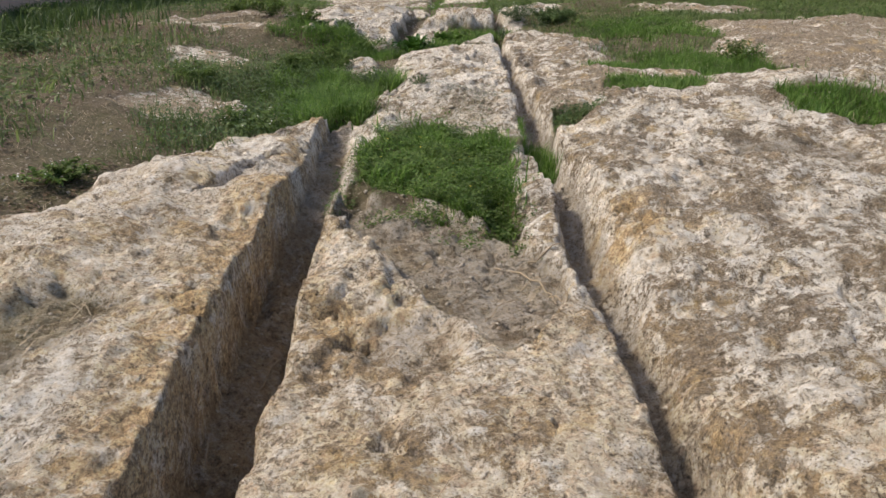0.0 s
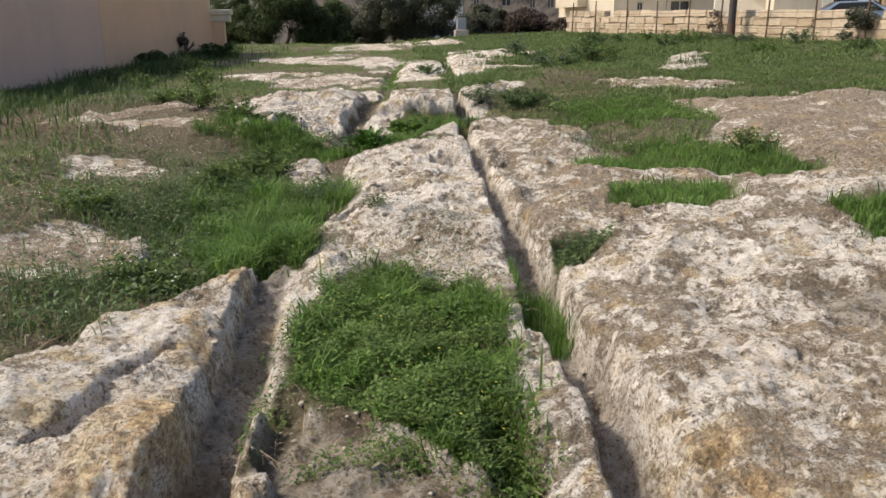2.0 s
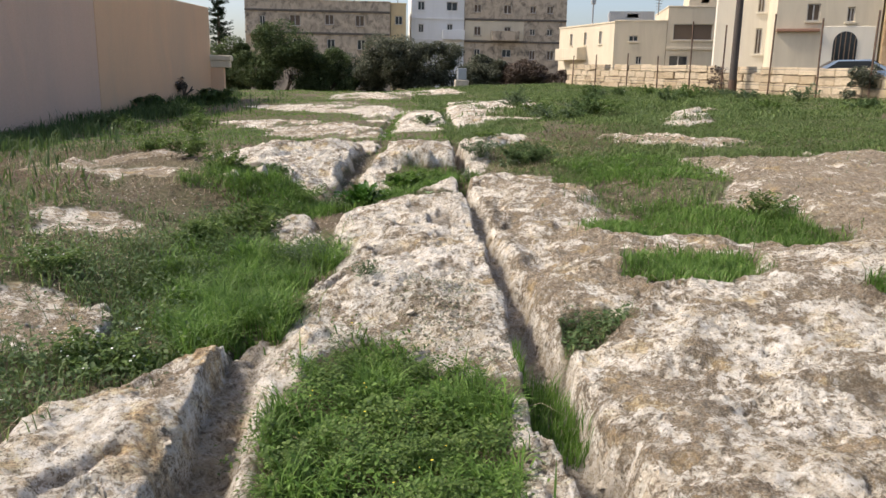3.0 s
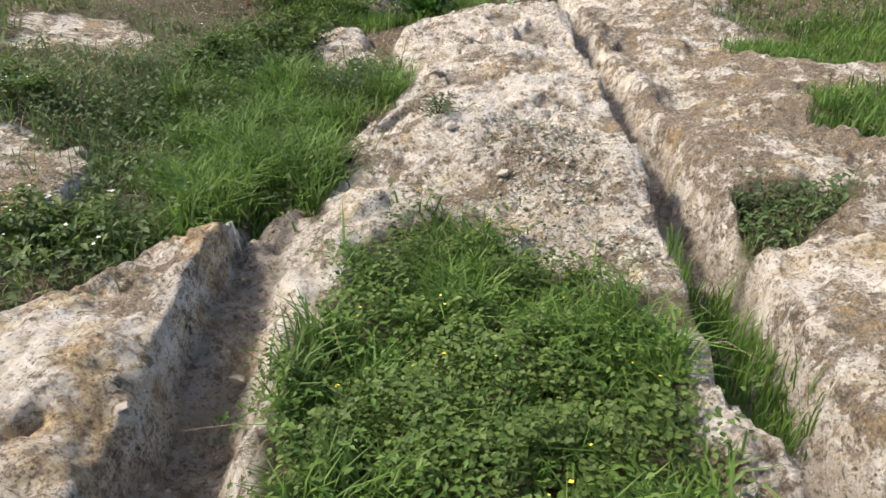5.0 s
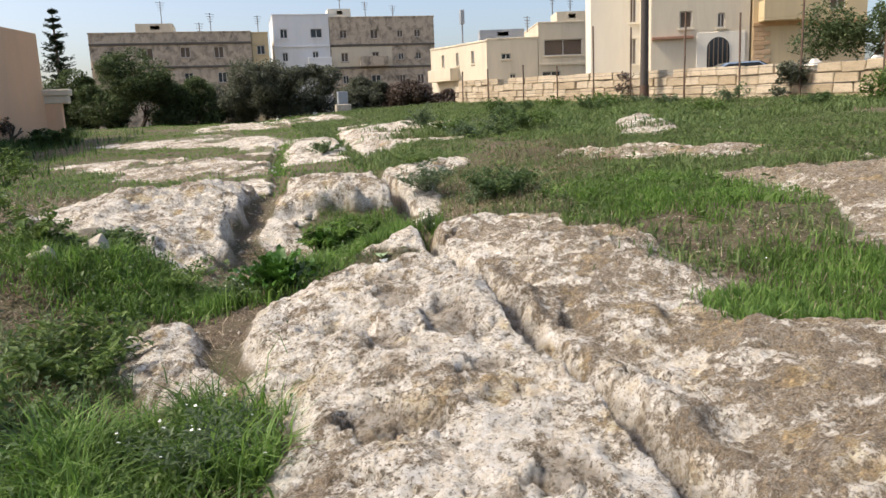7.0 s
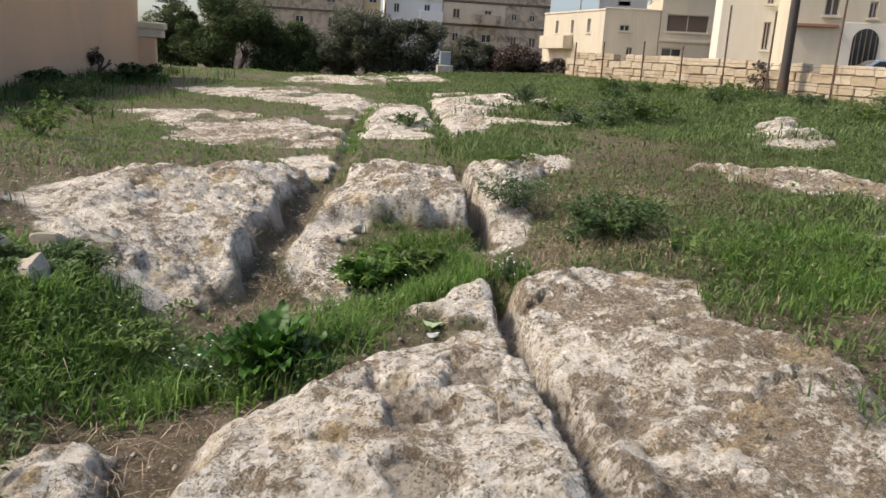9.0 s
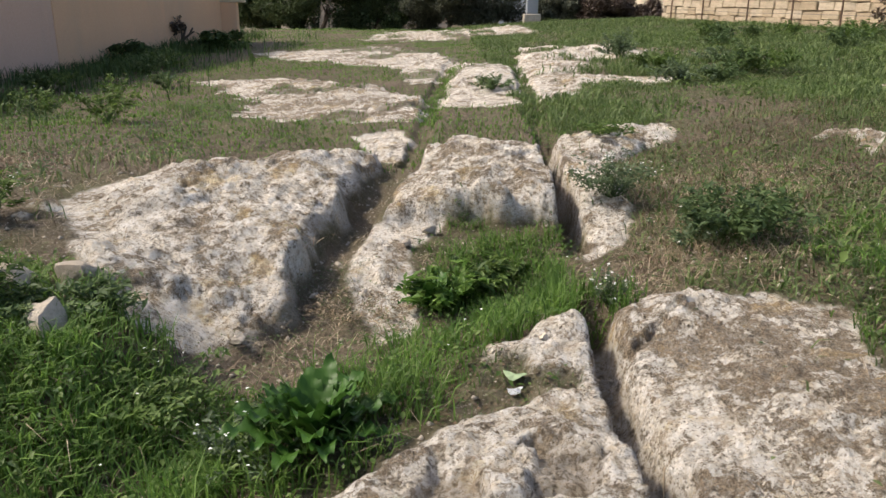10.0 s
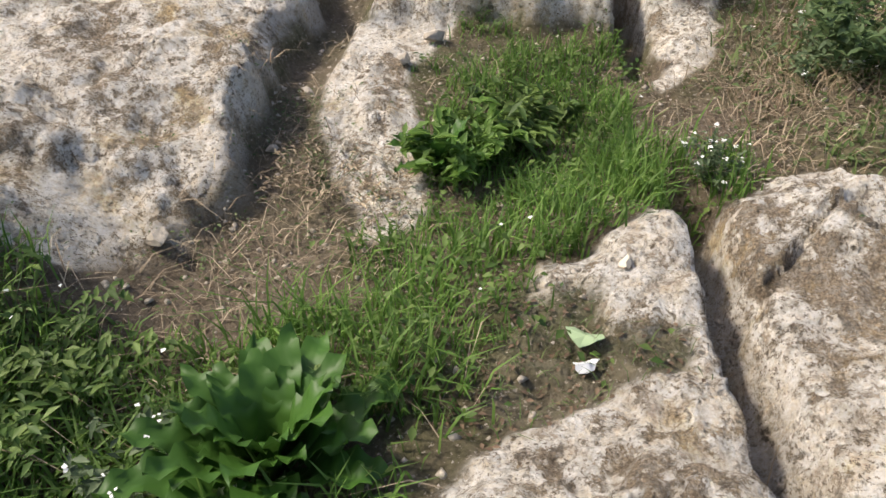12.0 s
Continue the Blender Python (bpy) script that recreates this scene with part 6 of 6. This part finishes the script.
def leafy_tree(x, y, z, h, r, material, label, category, name="tree", n=5000, leaf=0.16, trunk_h=0.25, flat=0.75):
    e = thing(name, label, category, pose(x, y, z))
    bm = bmesh.new()
    tips = []
    for k in range(1):
        a = k * 2.1 + rng.rand()
        branchy(bm, Vector((0.15 * math.cos(a), 0.15 * math.sin(a), 0)), Vector((0.45 * math.cos(a), 0.45 * math.sin(a), 1)).normalized(), h * max(trunk_h, 0.15), 0.05 + h * 0.02, 2, tips)
    part("trunk", bm, M_BARK, e)
    m = 26
    cc = np.array([(math.cos(a) * q * r * 0.72, math.sin(a) * q * r * 0.72, 0) for a, q in zip(rng.rand(m) * 6.28, np.sqrt(rng.rand(m)))])
    lo = h * trunk_h
    cc[:, 2] = lo + (h - lo) * (0.12 + 0.72 * rng.rand(m)) * (1 - 0.45 * (np.hypot(cc[:, 0], cc[:, 1]) / r) ** 2)
    k = rng.randint(0, m, n)
    d = rng.normal(size=(n, 3))
    d /= np.linalg.norm(d, axis=1)[:, None]
    rad = (0.55 + 0.5 * rng.rand(n)) * (0.20 + 0.16 * (k % 5) / 4) * min(r, h)
    c = cc[k] + d * rad[:, None] * np.array([[1.1, 1.1, flat]])
    c[:, 2] = np.maximum(c[:, 2], lo * 0.6 + 0.05)
    leaves("crown", c[:, 0], c[:, 1], c[:, 2], leaf, material, 0.2, parent=e, slim=0.55)
    return e


for x0, y0, h0, r0, mt, lab in ((-6.6, 40.5, 3.3, 1.7, M_TREE, "dark green dense shrub at the field's end"), (-4.7, 40.0, 4.2, 2.2, M_TREE, "tall green dense shrub at the field's end"), (-2.6, 40.5, 2.9, 1.8, M_TREE, "dark green dense shrub at the field's end"), (0.4, 40.0, 3.6, 1.9, M_TREE_GREY, "grey-green tamarisk shrub at the field's end"), (2.3, 40.3, 3.6, 1.9, M_TREE_GREY, "grey-green tamarisk shrub at the field's end"), (5.2, 42.0, 2.7, 1.5, M_TREE_GREY, "grey-green tamarisk shrub at the field's end"), (7.2, 41.5, 2.4, 1.7, M_TREE_BROWN, "brown twiggy scrub at the field's end"), (8.9, 41.0, 1.8, 1.3, M_TREE_BROWN, "brown twiggy scrub at the field's end"), (-9.5, 44.0, 2.8, 2.0, M_TREE, "dark green dense shrub behind the wall's end"), (-1.0, 43.0, 2.6, 1.8, M_TREE_GREY, "grey-green shrub at the field's end")):
    zg = min(height_at(x0, y0), 1.2)
    leafy_tree(x0, y0, zg, h0 - zg + 0.6, r0, mt, lab, "shrub", "shrub", 22000, 0.11, 0.08, 0.8)
leafy_tree(24.3, 32.5, height_at(24.3, 32.5), 5.4 - height_at(24.3, 32.5), 2.6, M_TREE, "olive-like tree with a dark crown behind the stone wall", "tree", "tree", 6500, 0.17, 0.42, 0.7)
leafy_tree(12.2, 21.0, height_at(12.0, 21.0) - 0.05, 1.2, 0.5, M_TREE_GREY, "grey-green shrub in the wall's gap", "shrub", "shrub", 1500, 0.09, 0.1)
leafy_tree(12.3, 18.2, height_at(12.3, 18.2) - 0.05, 0.9, 0.75, M_HERB, "fresh green shrub at the stone wall", "shrub", "shrub", 2000, 0.09, 0.06)
leafy_tree(-6.75, 28.6, height_at(-6.75, 28.6) - 0.05, 1.15, 0.4, M_TREE_BROWN, "dark reddish-brown shrub at the rendered wall", "shrub", "shrub", 500, 0.12, 0.3)
leafy_tree(-6.9, 26.0, height_at(-6.9, 26.0) - 0.05, 0.5, 0.9, M_GRASS_DARK, "low dark shrub at the rendered wall", "shrub", "shrub", 1500, 0.12, 0.05)
leafy_tree(-5.4, 28.5, height_at(-5.4, 28.5) - 0.05, 0.55, 1.0, M_GRASS_DARK, "low dark shrub at the rendered wall", "shrub", "shrub", 1500, 0.12, 0.05)
leafy_tree(11.0, 27.0, height_at(11.0, 27.0) - 0.05, 1.1, 0.4, M_TREE_BROWN, "bare brown climber on the stone wall", "shrub", "shrub", 260, 0.1, 0.2)


def conifer(x, y, z, h, r, label):
    e = thing("conifer", label, "tree", pose(x, y, z))
    bm = bmesh.new()
    bmesh.ops.create_cone(bm, segments=8, radius1=0.22, radius2=0.03, depth=h, cap_ends=True, matrix=Matrix.Translation((0, 0, h / 2)))
    part("trunk", bm, M_BARK, e)
    cs = []
    tiers = 17
    for t in range(tiers):
        f = (t + 0.6 * rng.rand()) / tiers
        zc0 = h * (0.16 + 0.84 * f)
        rr = r * (1 - f) ** 0.85 + 0.1
        for k in range(6):
            a = k * 1.05 + t * 0.7 + rng.rand() * 0.7
            L = rr * (0.3 + 0.95 * rng.rand())
            droop = 0.15 + 0.3 * rng.rand()
            zc = zc0 + (rng.rand() - 0.5) * 0.09 * h * (1 - f)
            for q in np.linspace(0.1, 1, 13):
                cs.append((math.cos(a) * L * q, math.sin(a) * L * q, zc - droop * L * q + 0.45 * L * q * q))
    c = np.repeat(np.array(cs), 4, 0)
    c += (rng.rand(len(c), 3) - 0.5) * np.array([[0.24, 0.24, 0.2]])
    leaves("crown", c[:, 0], c[:, 1], c[:, 2], 0.24, M_NEEDLE, 0.4, parent=e, slim=0.3)


conifer(-11.5, 60.0, -0.5, 9.3, 1.9, "tall dark conifer with tiered drooping branches")
e = thing("cypress", "slim dark cypress beside the old house", "tree", pose(-11.0, 80.0, -1.0))
bm = bmesh.new()
bmesh.ops.create_cone(bm, segments=7, radius1=0.15, radius2=0.05, depth=7.5, cap_ends=True, matrix=Matrix.Translation((0, 0, 3.75)))
part("trunk", bm, M_BARK, e)
q = rng.rand(2600)
a = rng.rand(2600) * 6.28
rr = 0.62 * np.sin(np.pi * np.clip(q * 0.95 + 0.04, 0, 1)) ** 0.6 * (0.7 + 0.3 * rng.rand(2600))
leaves("crown", np.cos(a) * rr, np.sin(a) * rr, 0.8 + q * 7.4, 0.25, M_NEEDLE, 0.2, parent=e)

# grey box on a pier at the field's end
e = thing("utility_box", "grey metal box on a stone pier at the field's end", "box", pose(3.6, 36.6, height_at(3.6, 36.6) - 0.1))
bm = bmesh.new()
box(bm, -0.3, 0.3, -0.25, 0.25, 0, 0.45, 0.03)
part("pier", bm, M_STONE, e)
bm = bmesh.new()
box(bm, -0.2, 0.2, -0.18, 0.18, 0.452, 0.95, 0.02)
part("cabinet", bm, M_GREYBOX, e)
